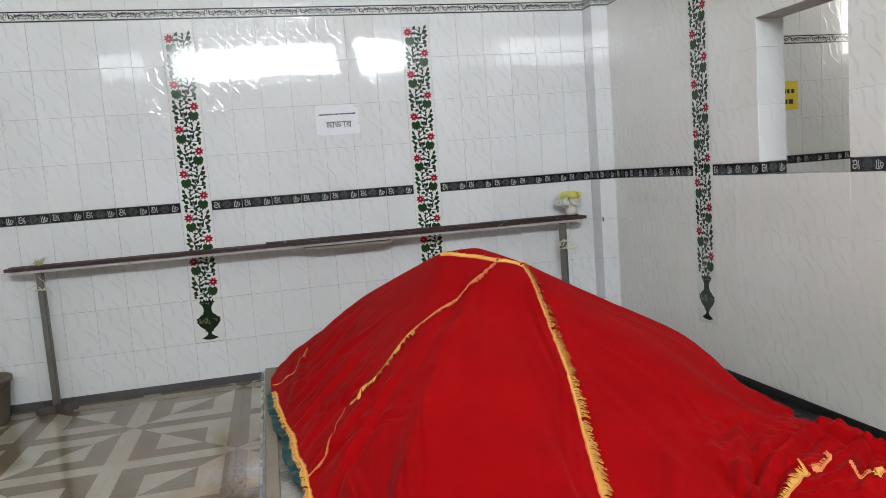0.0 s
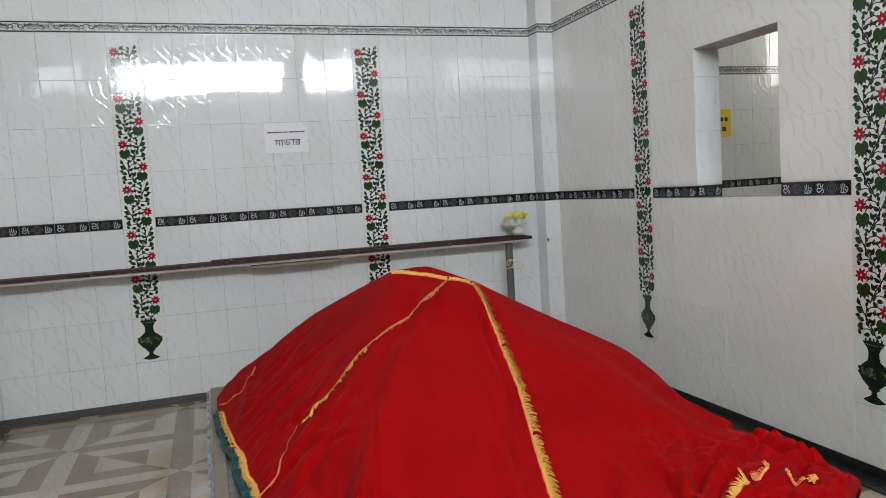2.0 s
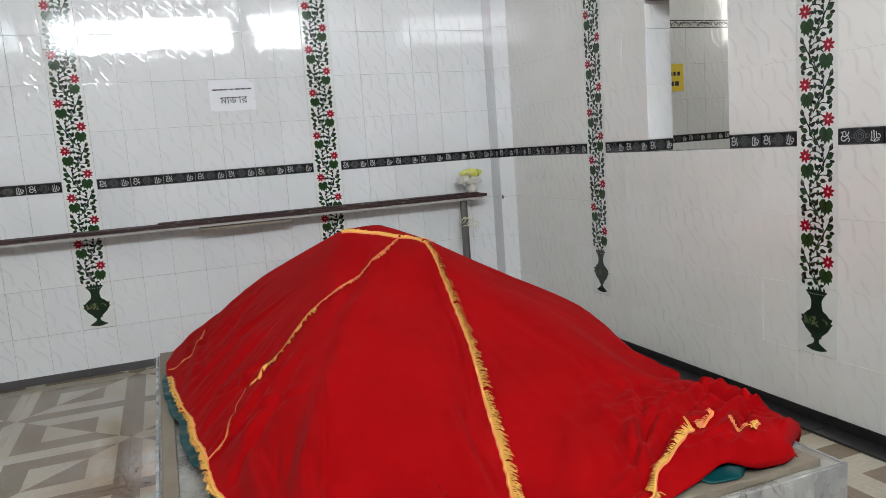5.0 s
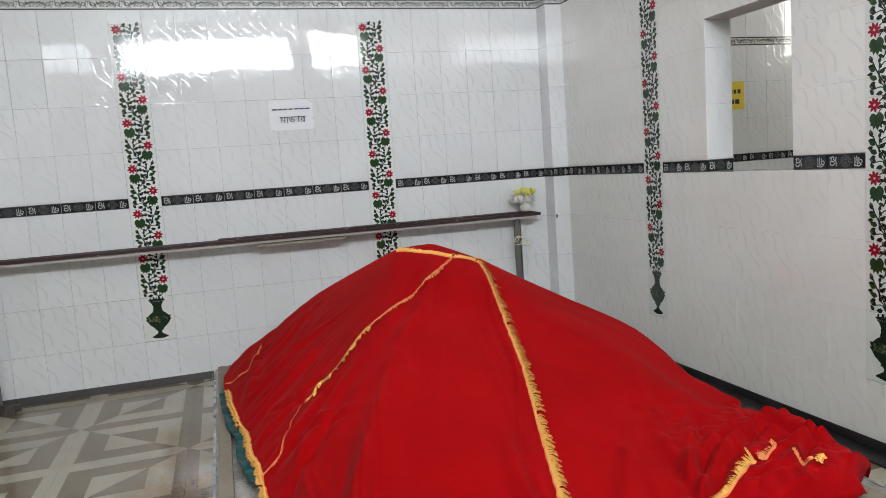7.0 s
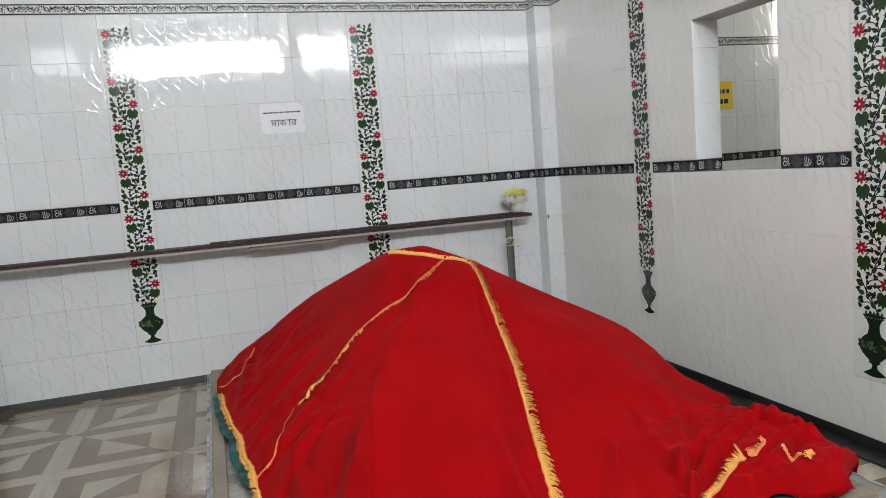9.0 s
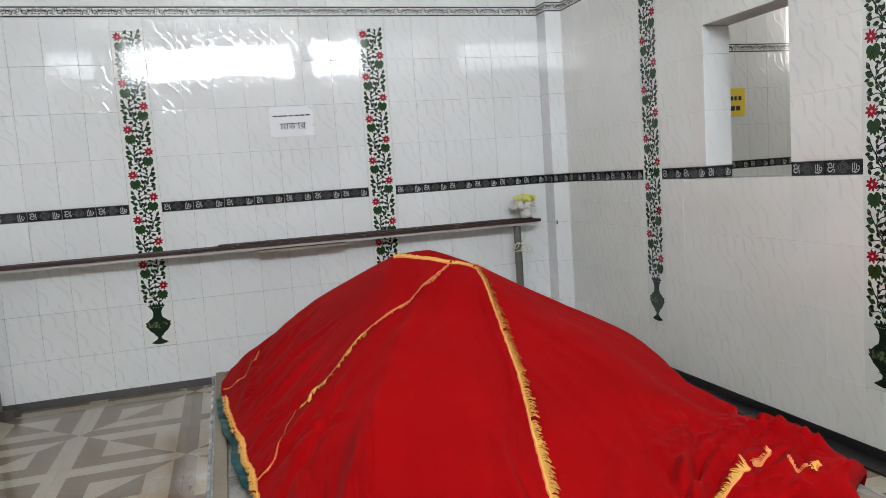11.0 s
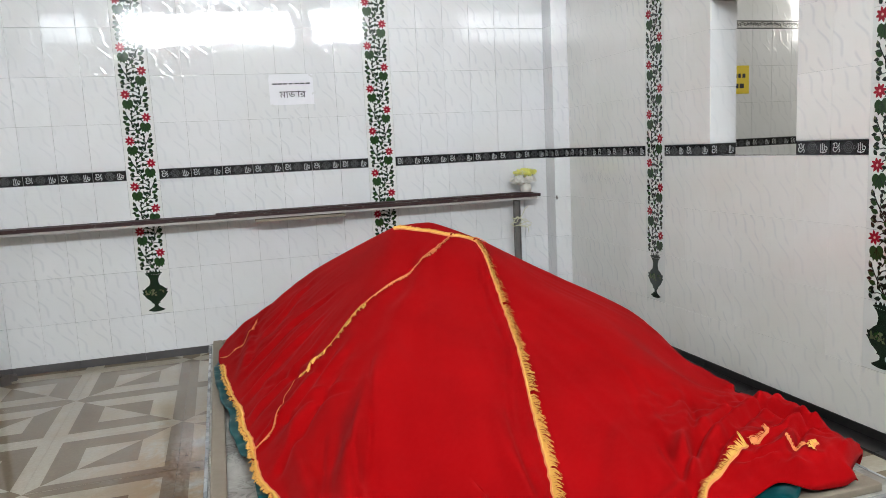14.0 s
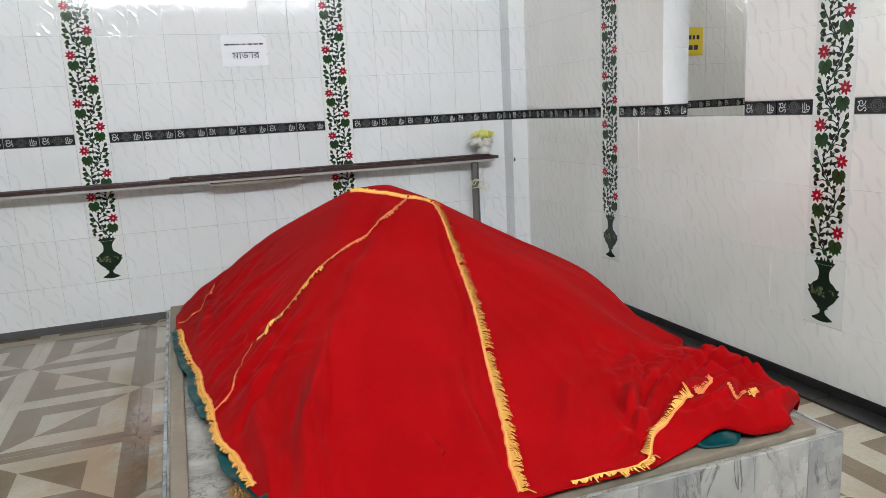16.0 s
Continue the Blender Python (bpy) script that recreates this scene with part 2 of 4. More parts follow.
RUST = rough_stuff("dirty_iron", (0.045, 0.037, 0.032), (0.12, 0.1, 0.085), 30, 0.8, 0.002)
STRAW = rough_stuff("dry_straw", (0.3, 0.28, 0.12), (0.5, 0.45, 0.25), 50, 0.9, 0.0006)
TWINE = rough_stuff("pale_twine", (0.55, 0.55, 0.35), (0.7, 0.68, 0.5), 60, 0.9, 0.0006)
PAPER = rough_stuff("white_paper", (0.8, 0.8, 0.83), (0.84, 0.84, 0.87), 12, 0.7, 0.0004)
PENCIL = material("grey_pencil", (0.5, 0.5, 0.5), 0.5)
PRINT = material("black_print", (0.012, 0.012, 0.02), 0.7)
YELLOW_PAPER = rough_stuff("yellow_paper", (0.75, 0.55, 0.02), (0.8, 0.62, 0.04), 14, 0.7, 0.0004)
TAPE = material("clear_tape", (0.72, 0.72, 0.72), 0.25)
WHITE_PETAL = rough_stuff("white_petals", (0.75, 0.73, 0.68), (0.6, 0.57, 0.5), 60, 0.7, 0.001)
LIME_PETAL = rough_stuff("yellow_petals", (0.68, 0.66, 0.06), (0.8, 0.78, 0.25), 60, 0.7, 0.001)
BUCKET = rough_stuff("stained_grey_plastic", (0.035, 0.027, 0.02), (0.26, 0.21, 0.16), 9, 0.7, 0.002)


# ---- mesh helpers ----
def part(name, bm, mat, parent=None, label="", smooth=False):
    """Links a bmesh as one object; mat is a material or a list of them."""
    me = bpy.data.meshes.new(name)
    bm.normal_update()
    bm.to_mesh(me)
    bm.free()
    for m in mat if isinstance(mat, (list, tuple)) else [mat]:
        me.materials.append(m)
    if smooth:
        for p in me.polygons:
            p.use_smooth = True
    ob = new(name, me)
    ob.parent = parent
    if label:
        tagged(ob, label)
    return ob


def box(bm, x0, x1, y0, y1, z0, z1, bevel=0.0, slot=0):
    made = bmesh.ops.create_cube(bm, size=1.0)["verts"]
    for v in made:
        v.co = Vector((x0 + (v.co.x + 0.5) * (x1 - x0), y0 + (v.co.y + 0.5) * (y1 - y0), z0 + (v.co.z + 0.5) * (z1 - z0)))
    faces = {f for v in made for f in v.link_faces}
    for f in faces:
        f.material_index = slot
    if bevel:
        bmesh.ops.bevel(bm, geom=list({e for f in faces for e in f.edges}), offset=bevel, segments=2, affect="EDGES", profile=0.6)


def box_part(name, dims, mat, parent=None, bevel=0.0, label=""):
    bm = bmesh.new()
    box(bm, *dims, bevel)
    return part(name, bm, mat, parent, label)


def tube(bm, path, radius, sides=6, slot=0):
    """A round bar along a list of points; radius is a number or one number a point."""
    path = [Vector(p) for p in path]
    rings = []
    for i, p in enumerate(path):
        d = (path[min(i + 1, len(path) - 1)] - path[max(i - 1, 0)]).normalized()
        a = d.orthogonal().normalized()
        b = d.cross(a)
        r = radius if isinstance(radius, (int, float)) else radius[i]
        rings.append([bm.verts.new(p + r * (math.cos(k * math.tau / sides) * a + math.sin(k * math.tau / sides) * b)) for k in range(sides)])
    for r0, r1 in zip(rings, rings[1:]):
        for k in range(sides):
            bm.faces.new((r0[k], r0[(k + 1) % sides], r1[(k + 1) % sides], r1[k])).material_index = slot
    bm.faces.new(rings[0][::-1]).material_index = slot
    bm.faces.new(rings[-1]).material_index = slot


def lathe(bm, profile, sides=24, center=(0, 0, 0), slot=0):
    rings = [[bm.verts.new((center[0] + r * math.cos(k * math.tau / sides), center[1] + r * math.sin(k * math.tau / sides), center[2] + z)) for k in range(sides)] for r, z in profile]
    for r0, r1 in zip(rings, rings[1:]):
        for k in range(sides):
            bm.faces.new((r0[k], r0[(k + 1) % sides], r1[(k + 1) % sides], r1[k])).material_index = slot
    return rings


def poly(bm, pts, slot=0, z=0.0):
    f = bm.faces.new([bm.verts.new((x, y, z)) for x, y in pts])
    f.material_index = slot
    if f.calc_area() > 0:
        f.normal_update()
        if f.normal.z < 0:
            f.normal_flip()


def ribbon(bm, pts, width, slot=0, z=0.0, taper=False):
    """A flat drawn line of the given width."""
    n = len(pts)
    for i in range(n - 1):
        (x0, y0), (x1, y1) = pts[i], pts[i + 1]
        d = math.hypot(x1 - x0, y1 - y0) or 1
        ux, uy = -(y1 - y0) / d, (x1 - x0) / d
        a = width / 2 * (1 - i / n if taper else 1)
        b = width / 2 * (1 - (i + 1) / n if taper else 1)
        poly(bm, [(x0 - ux * a, y0 - uy * a), (x1 - ux * b, y1 - uy * b), (x1 + ux * b, y1 + uy * b), (x0 + ux * a, y0 + uy * a)], slot, z)


def arc(cx, cy, r, a0, a1, steps=8, shrink=1.0):
    return [(cx + r * (1 + (shrink - 1) * i / steps) * math.cos(radians(a0 + (a1 - a0) * i / steps)), cy + r * (1 + (shrink - 1) * i / steps) * math.sin(radians(a0 + (a1 - a0) * i / steps))) for i in range(steps + 1)]


def bar_lines(bm, x0, x1, y, height, count, z, slot=0, seed=1):
    """Unreadable writing as plain bars."""
    rnd = random.Random(seed)
    x = x0
    step = (x1 - x0) / count
    for k in range(count):
        w = step * rnd.uniform(0.6, 0.85)
        poly(bm, [(x, y), (x + w, y), (x + w, y + height), (x, y + height)], slot, z)
        x += step


# ---- walls with their tiles ----
WALL_FRONT = 0.008
tile_meshes = {}


def tile_mesh(name, w, h, mat, thick=WALL_FRONT, joint=0.0014, edge=0.0006):
    """A slab that lies in x and y with a chamfered face towards +z; shared by all pieces of its size."""
    key = (name, round(w, 4), round(h, 4), mat.name, joint)
    if key not in tile_meshes:
        j, e = joint / 2, edge
        v = [(j, j, 0), (w - j, j, 0), (w - j, h - j, 0), (j, h - j, 0)]
        v += [(x, y, thick - e) for x, y, _ in v[:4]]
        v += [(j + e, j + e, thick), (w - j - e, j + e, thick), (w - j - e, h - j - e, thick), (j + e, h - j - e, thick)]
        f = [(a, (a + 1) % 4, 4 + (a + 1) % 4, 4 + a) for a in range(4)] + [(4 + a, 4 + (a + 1) % 4, 8 + (a + 1) % 4, 8 + a) for a in range(4)] + [(8, 9, 10, 11)]
        me = bpy.data.meshes.new(name)
        me.from_pydata(v, [], f)
        me.materials.append(mat)
        tile_meshes[key] = me
    return tile_meshes[key]


# rows of tiles: (bottom, top, kind)
ROWS_OF_TILES = [(0.05, 0.308, "tile"), (0.308, 0.607, "tile"), (0.607, 0.906, "tile"), (0.906, 1.205, "tile"), (1.205, 1.272, "border"),
                 (1.272, 1.571, "tile"), (1.571, 1.871, "tile"), (1.871, 2.171, "tile"), (2.171, 2.471, "tile"), (2.471, 2.538, "frieze"),
                 (2.538, 2.838, "tile"), (2.838, 3.138, "tile")]


def border_motif():
    """White script-like curls and a grey rosette on a black border tile, 0.2 by 0.067."""
    bm = bmesh.new()
    # curls at one end
    ribbon(bm, arc(0.03, 0.046, 0.008, 230, -40, 8), 0.0045, 0)
    ribbon(bm, arc(0.028, 0.027, 0.011, 110, 330, 8), 0.005, 0)
    ribbon(bm, [(0.022, 0.036), (0.034, 0.032), (0.046, 0.04), (0.052, 0.052)], 0.0045, 0)
    ribbon(bm, arc(0.047, 0.021, 0.007, 180, -90, 8), 0.004, 0)
    poly(bm, arc(0.018, 0.05, 0.0035, 0, 315, 7), 0)
    poly(bm, arc(0.049, 0.034, 0.003, 0, 315, 7), 0)
    # upright strokes at the other end
    for x, top in ((0.148, 0.05), (0.158, 0.054), (0.168, 0.048)):
        ribbon(bm, [(x + 0.002, 0.022), (x, top)], 0.0042, 0)
    ribbon(bm, arc(0.155, 0.022, 0.009, 180, 360, 8), 0.0045, 0)
    ribbon(bm, arc(0.177, 0.03, 0.008, 200, 470, 9), 0.004, 0)
    ribbon(bm, [(0.145, 0.014), (0.165, 0.011), (0.182, 0.018)], 0.0035, 0)
    for r in (0.024, 0.016):
        ribbon(bm, arc(0.1, 0.0335, r, 0, 360, 16), 0.0032, 1)
    for k in range(8):
        a = k * math.tau / 8
        poly(bm, [(0.1 + 0.012 * math.cos(a + d) * q, 0.0335 + 0.012 * math.sin(a + d) * q) for d, q in ((0, 0.3), (-0.25, 0.8), (0, 1.05), (0.25, 0.8))], 1)
    for q in (-1, 1):
        ribbon(bm, arc(0.1 + q * 0.032, 0.0335, 0.008, 90, 90 + q * 300, 8), 0.003, 1)
    for y in (0.004, 0.063):
        ribbon(bm, [(0.004, y), (0.196, y)], 0.0015, 1)
    me = bpy.data.meshes.new("motif")
    bm.to_mesh(me)
    bm.free()
    for m in (PALE_MOTIF, GREY_MOTIF):
        me.materials.append(m)
    return me


def frieze_motif():
    """Black vine scrolls between two black lines on an ivory tile, 0.2 by 0.067."""
    bm = bmesh.new()
    ribbon(bm, [(0.002, 0.0045), (0.198, 0.0045)], 0.007, 0)
    ribbon(bm, [(0.002, 0.062), (0.198, 0.062)], 0.0075, 0)
    for k in range(16):
        poly(bm, arc(0.008 + k * 0.0123, 0.0105, 0.0025, 0, 300, 5), 0)
    for s in (-1, 1):
        ribbon(bm, arc(0.1 + s * 0.024, 0.032, 0.014, 90 - s * 80, 90 + s * 250, 14, 0.45), 0.006, 0)
        ribbon(bm, arc(0.1 + s * 0.066, 0.03, 0.012, 90 + s * 100, 90 - s * 200, 12, 0.5), 0.0056, 0)
        ribbon(bm, [(0.1 + s * 0.036, 0.024), (0.1 + s * 0.055, 0.042), (0.1 + s * 0.08, 0.045), (0.1 + s * 0.096, 0.034)], 0.0056, 0)
        for x, y, a in ((0.05, 0.046, 60), (0.078, 0.05, 20), (0.088, 0.024, -30), (0.044, 0.02, -70), (0.094, 0.045, 40), (0.012, 0.05, 80)):
            c, d = math.cos(radians(a)), math.sin(radians(a))
            poly(bm, [(0.1 + s * (x + u * c - w * d), y + u * d + w * c) for u, w in ((-0.008, 0), (0, 0.0042), (0.009, 0), (0, -0.0042))], 0)
    for k in range(10):
        x = 0.01 + 0.02 * k
        ribbon(bm, arc(x, 0.02 + 0.026 * (k % 2), 0.0065, 40 * k, 40 * k + 260, 7, 0.6), 0.0035, 0)
        poly(bm, [(x + 0.009, 0.03), (x + 0.0125, 0.034), (x + 0.009, 0.04), (x + 0.0055, 0.034)], 0)
    poly(bm, [(0.1, 0.058), (0.094, 0.05), (0.1, 0.043), (0.106, 0.05)], 0)
    me = bpy.data.meshes.new("motif")
    bm.to_mesh(me)
    bm.free()
    me.materials.append(INK)
    return me


BORDER_MOTIF, FRIEZE_MOTIF = border_motif(), frieze_motif()


def place_tile(kind, w, h, m, parent, plain=TILE):
    mat = {"tile": plain, "border": BLACK_GLAZE, "frieze": IVORY}[kind]
    name = {"tile": "wall_tile", "border": "border_tile", "frieze": "frieze_tile"}[kind]
    ob = new(name, tile_mesh(name, w, h, mat, joint=0.0035 if kind == "border" else 0.0005 if plain is WARM_TILE else 0.0014))
    ob.parent = parent
    tilt = random.Random(round(m.translation.x * 977 + m.translation.y * 613 + m.translation.z * 389))
    ob.matrix_basis = m @ Matrix.Rotation(tilt.gauss(0, 0.0013), 4, "X") @ Matrix.Rotation(tilt.gauss(0, 0.0013), 4, "Y")
    if kind != "tile":
        mo = new("motif", BORDER_MOTIF if kind == "border" else FRIEZE_MOTIF)
        mo.parent = ob
        mo.matrix_basis = Matrix.Translation((0, 0, WALL_FRONT + 0.0006)) @ Matrix.Diagonal((w / 0.2, h / 0.067, 1, 1))
    return ob


def tile_run(parent, basis, edges, rows, skip=lambda u0, u1, z0, z1: None, plain=TILE):
    """Rows of tiles on one face. basis turns (along, up, out) into the world; skip may return "no" or a pair of new rows for a cut tile."""
    rnd = random.Random(len(edges) + int(100 * abs(edges[0])))
    for u0, u1 in zip(edges, edges[1:]):
        for z0, z1, kind in rows:
            cut = skip(u0, u1, z0, z1)
            if cut == "no":
                continue
            a0, a1, b0, b1 = cut or (u0, u1, z0, z1)
            tilt = pose(0, 0, 0, rnd.gauss(0, 0.12), rnd.gauss(0, 0.12), 0)
            place_tile(kind, a1 - a0, b1 - b0, basis @ Matrix.Translation((a0, b0, 0)) @ tilt, parent, plain)


# ---- the structure ----
def wall(name, boxes, mat=GROUT, label=""):
    bm = bmesh.new()
    for b in boxes:
        box(bm, *b)
    return tagged(part(name, bm, mat), label, "wall", kind="structure")


OP_Y0, OP_Y1, OP_Z0, OP_Z1 = -2.385, -1.775, 1.205, 2.02
FACE_N = 0.008
wall_north = wall("wall_north", [(WEST - TH, 5.4, FACE_N, FACE_N + TH, 0, TOP)], GROUT, "white glazed tile wall with a black border row")
wall_east = wall("wall_east", [(EAST + 0.008, EAST + TH, SOUTH, OP_Y0 - 0.008, 0, TOP), (EAST + 0.008, EAST + TH, OP_Y1 + 0.008, FACE_N, 0, TOP),
                               (EAST + 0.008, EAST + TH, OP_Y0 - 0.008, OP_Y1 + 0.008, 0, OP_Z0 - 0.008), (EAST + 0.008, EAST + TH, OP_Y0 - 0.008, OP_Y1 + 0.008, OP_Z1, TOP)],
                 PALE_GROUT, "white tiled wall with a small opening")
# never in view; its white is chosen to bounce light onto the east wall
wall_west = wall("wall_west", [(WEST - TH, WEST, SOUTH, FACE_N, 0, TOP)], PLASTER, "unseen plain wall, white to bounce light")
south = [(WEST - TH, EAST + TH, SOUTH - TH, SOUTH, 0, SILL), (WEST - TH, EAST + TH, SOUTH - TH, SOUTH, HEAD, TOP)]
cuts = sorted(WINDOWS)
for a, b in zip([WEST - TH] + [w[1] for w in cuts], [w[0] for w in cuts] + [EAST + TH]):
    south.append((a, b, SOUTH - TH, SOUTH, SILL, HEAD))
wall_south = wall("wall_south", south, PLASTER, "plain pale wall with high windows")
# the gap in its east side is added for the side room's unseen lamp
side = wall("wall_side_room", [(EAST + TH, 5.4, -4.2, -4.0, 0, TOP), (5.2, 5.4, -4.0, -1.6, 0, TOP), (5.2, 5.4, -0.6, FACE_N, 0, TOP),
                               (5.2, 5.4, -1.6, -0.6, 0, 2.3), (5.2, 5.4, -1.6, -0.6, 3.1, TOP)], PLASTER, "plain pale wall of the side room")
tagged(box_part("ceiling", (WEST - TH, EAST + TH, SOUTH - TH, FACE_N + TH, TOP, TOP + 0.12), PLASTER), "white painted ceiling", "ceiling", kind="structure")
tagged(box_part("ceiling_side_room", (EAST + TH, 5.4, -4.2, FACE_N + TH, 3.3, 3.42), PLASTER), "white painted ceiling of the side room", "ceiling", kind="structure")
floor = tagged(box_part("floor", (WEST - TH, 5.4, SOUTH - TH, FACE_N + TH, -0.15, -0.009), GROUT), "glossy cream and brown patterned tile floor", "floor", kind="structure")

column = tagged(box_part("corner_column", (1.398, EAST + 0.008, -0.138, FACE_N, 0, TOP), GROUT), "white tiled corner pillar", "pillar", kind="structure")

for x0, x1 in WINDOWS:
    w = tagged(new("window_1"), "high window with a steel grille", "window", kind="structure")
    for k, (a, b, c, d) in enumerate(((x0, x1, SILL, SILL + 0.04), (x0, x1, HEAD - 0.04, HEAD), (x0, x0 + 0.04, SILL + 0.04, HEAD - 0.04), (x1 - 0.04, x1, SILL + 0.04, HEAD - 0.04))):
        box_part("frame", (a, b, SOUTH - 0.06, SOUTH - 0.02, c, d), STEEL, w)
    # wide slats, unseen themselves, added to break this window's reflection into streaks
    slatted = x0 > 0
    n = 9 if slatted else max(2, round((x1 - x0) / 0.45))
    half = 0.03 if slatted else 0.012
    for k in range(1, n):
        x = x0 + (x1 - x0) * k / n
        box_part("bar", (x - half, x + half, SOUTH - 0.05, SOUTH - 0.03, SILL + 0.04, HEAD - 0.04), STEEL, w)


# ---- the shelf on two posts ----
def shelf_rail():
    s = tagged(new("wall_shelf"), "long narrow dark red wooden shelf on grey steel posts", "shelf")
    bm = bmesh.new()
    box(bm, -2.645, 1.245, -0.2, -0.05, 0.929, 0.951, 0.003)
    part("board", bm, WOOD, s)
    bm = bmesh.new()
    box(bm, -1.07, 1.2, -0.16, -0.06, 0.952, 0.961, 0.002)
    part("upper_strip", bm, WOOD, s, "chipped dark red upper strip")
    bm = bmesh.new()
    box(bm, -2.6, 1.22, -0.19, -0.15, 0.912, 0.928, 0.002)
    part("rail", bm, PALE_STEEL, s, "pale steel rail under the board")
    bm = bmesh.new()
    box(bm, -0.82, -0.22, -0.19, -0.06, 0.888, 0.906, 0.002)
    part("lower_strip", bm, CEMENT, s, "pale strip under the rail")
    for x in (-2.463, 1.068):
        bm = bmesh.new()
        box(bm, x - 0.019, x + 0.015, -0.165, -0.125, 0.05, 0.906, 0.004)
        part("post", bm, STEEL, s)
        bm = bmesh.new()
        box(bm, x + 0.019, x + 0.026, -0.165, -0.14, 0.05, 0.906, 0.002)
        part("post_flange", bm, STEEL, s)
        bm = bmesh.new()
        for a in (18, 128):
            c, d = math.cos(radians(a)), math.sin(radians(a))
            made = bmesh.ops.create_cube(bm, size=1.0)["verts"]
            for v in made:
                u, w = v.co.x * 0.25, v.co.y * 0.045
                v.co = Vector((x + u * c - w * d, -0.145 + (u * d + w * c) * 0.62, 0.003 + (v.co.z + 0.5) * (0.045 if a == 18 else 0.055)))
        bmesh.ops.bevel(bm, geom=bm.edges[:], offset=0.006, segments=2, affect="EDGES")
        part("foot", bm, RUST, s, "dirty iron cross foot")
    return s


shelf_rail()


# ---- the tomb platform ----
PX0, PX1, PY0, PY1, PZ = -1.158, 0.757, -3.65, -1.0, 0.305
plat = tagged(new("tomb_platform"), "low grey marble tomb platform with a cement rim", "platform")
box_part("core", (PX0 + 0.012, PX1 - 0.012, PY0 + 0.012, PY1 - 0.012, 0, PZ - 0.012), CEMENT, plat)
rnd = random.Random(5)


def platform_side(a0, a1, m):
    a = a0
    while a < a1 - 0.01:
        w = min(rnd.choice((0.19, 0.2, 0.2, 0.21)), a1 - a)
        if a1 - a - w < 0.06:
            w = a1 - a
        ob = new("marble_tile", tile_mesh("marble_tile", w, PZ, MARBLE, 0.012, 0.0016, 0.0012))
        ob.parent = plat
        ob.matrix_basis = m @ Matrix.Translation((a, 0, 0))
        a += w


UP_X = Matrix(((1, 0, 0, 0), (0, 0, -1, 0), (0, 1, 0, 0), (0, 0, 0, 1)))
platform_side(PX0, PX1, Matrix.Translation((0, PY0 + 0.012, 0)) @ UP_X)
platform_side(PY0, PY1, Matrix.Translation((PX1 - 0.012, 0, 0)) @ Matrix(((0, 0, 1, 0), (1, 0, 0, 0), (0, 1, 0, 0), (0, 0, 0, 1))))
platform_side(-PY1, -PY0, Matrix.Translation((PX0 + 0.012, 0, 0)) @ Matrix(((0, 0, -1, 0), (-1, 0, 0, 0), (0, 1, 0, 0), (0, 0, 0, 1))))
platform_side(-PX1, -PX0, Matrix.Translation((0, PY1 - 0.012, 0)) @ Matrix(((-1, 0, 0, 0), (0, 0, 1, 0), (0, 1, 0, 0), (0, 0, 0, 1))))
box_part("top_slab", (PX0 + 0.013, PX1 - 0.013, PY0 + 0.013, PY1 - 0.013, PZ - 0.012, PZ - 0.002), WORN_MARBLE, plat, 0, "worn white marble top")
for name, d in (("rim", (PX0 + 0.022, PX0 + 0.072, PY0 + 0.025, PY1 - 0.02)), ("rim", (PX1 - 0.13, PX1 - 0.08, PY0 + 0.085, PY1 - 0.02)),
                ("rim", (PX0 + 0.0725, PX1 - 0.08, PY0 + 0.025, PY0 + 0.084)), ("rim", (PX0 + 0.0725, PX1 - 0.131, PY1 - 0.07, PY1 - 0.02))):
    bm = bmesh.new()
    box(bm, *d, PZ - 0.002, PZ + 0.022, 0.006)
    part(name, bm, CEMENT, plat, "raised beige cement rim")

# ---- the cloths over the mound ----
# where the mound and its frame hold the cloth up: ridge, shoulders and foot
HELD = [(-0.06, -1.7, 0.965), (-0.24, -1.75, 0.962), (0.14, -1.85, 0.88), (0.69, -2.3, 0.565), (-0.6, -1.42, 0.742), (-0.8, -1.4, 0.535),
        (-0.55, -2.3, 0.72), (-0.52, -2.6, 0.62), (0.45, -1.5, 0.6)]
FOOT = [(-1.1, -1.2), (-1.04, -2.0), (-1.0, -2.75), (-0.94, -3.25), (-0.88, -3.58), (-0.4, -3.62), (0.1, -3.6), (0.7, -3.6), (0.8, -3.0), (0.82, -2.4), (0.8, -1.1), (-0.2, -1.08)]
PTS = np.array([(x, y, z) for x, y, z in HELD] + [(x, y, 0.345) for x, y in FOOT])


def taut(x, y):
    """Height of a cloth stretched over HELD and pinned along FOOT."""
    best = np.full(x.shape, 0.345)
    n = len(PTS)
    for i in range(n):
        for j in range(i + 1, n):
            for k in range(j + 1, n):
                a, b, c = PTS[i], PTS[j], PTS[k]
                d = (b[1] - c[1]) * (a[0] - c[0]) + (c[0] - b[0]) * (a[1] - c[1])
                if abs(d) < 1e-6:
                    continue
                u = ((b[1] - c[1]) * (x - c[0]) + (c[0] - b[0]) * (y - c[1])) / d
                v = ((c[1] - a[1]) * (x - c[0]) + (a[0] - c[0]) * (y - c[1])) / d
                w = 1 - u - v
                ok = (u >= -1e-9) & (v >= -1e-9) & (w >= -1e-9)
                best = np.where(ok, np.maximum(best, u * a[2] + v * b[2] + w * c[2]), best)
    return best


GX, GY = np.linspace(-1.3, 1.0, 116), np.linspace(-3.9, -0.9, 151)
GRID = taut(*np.meshgrid(GX, GY))


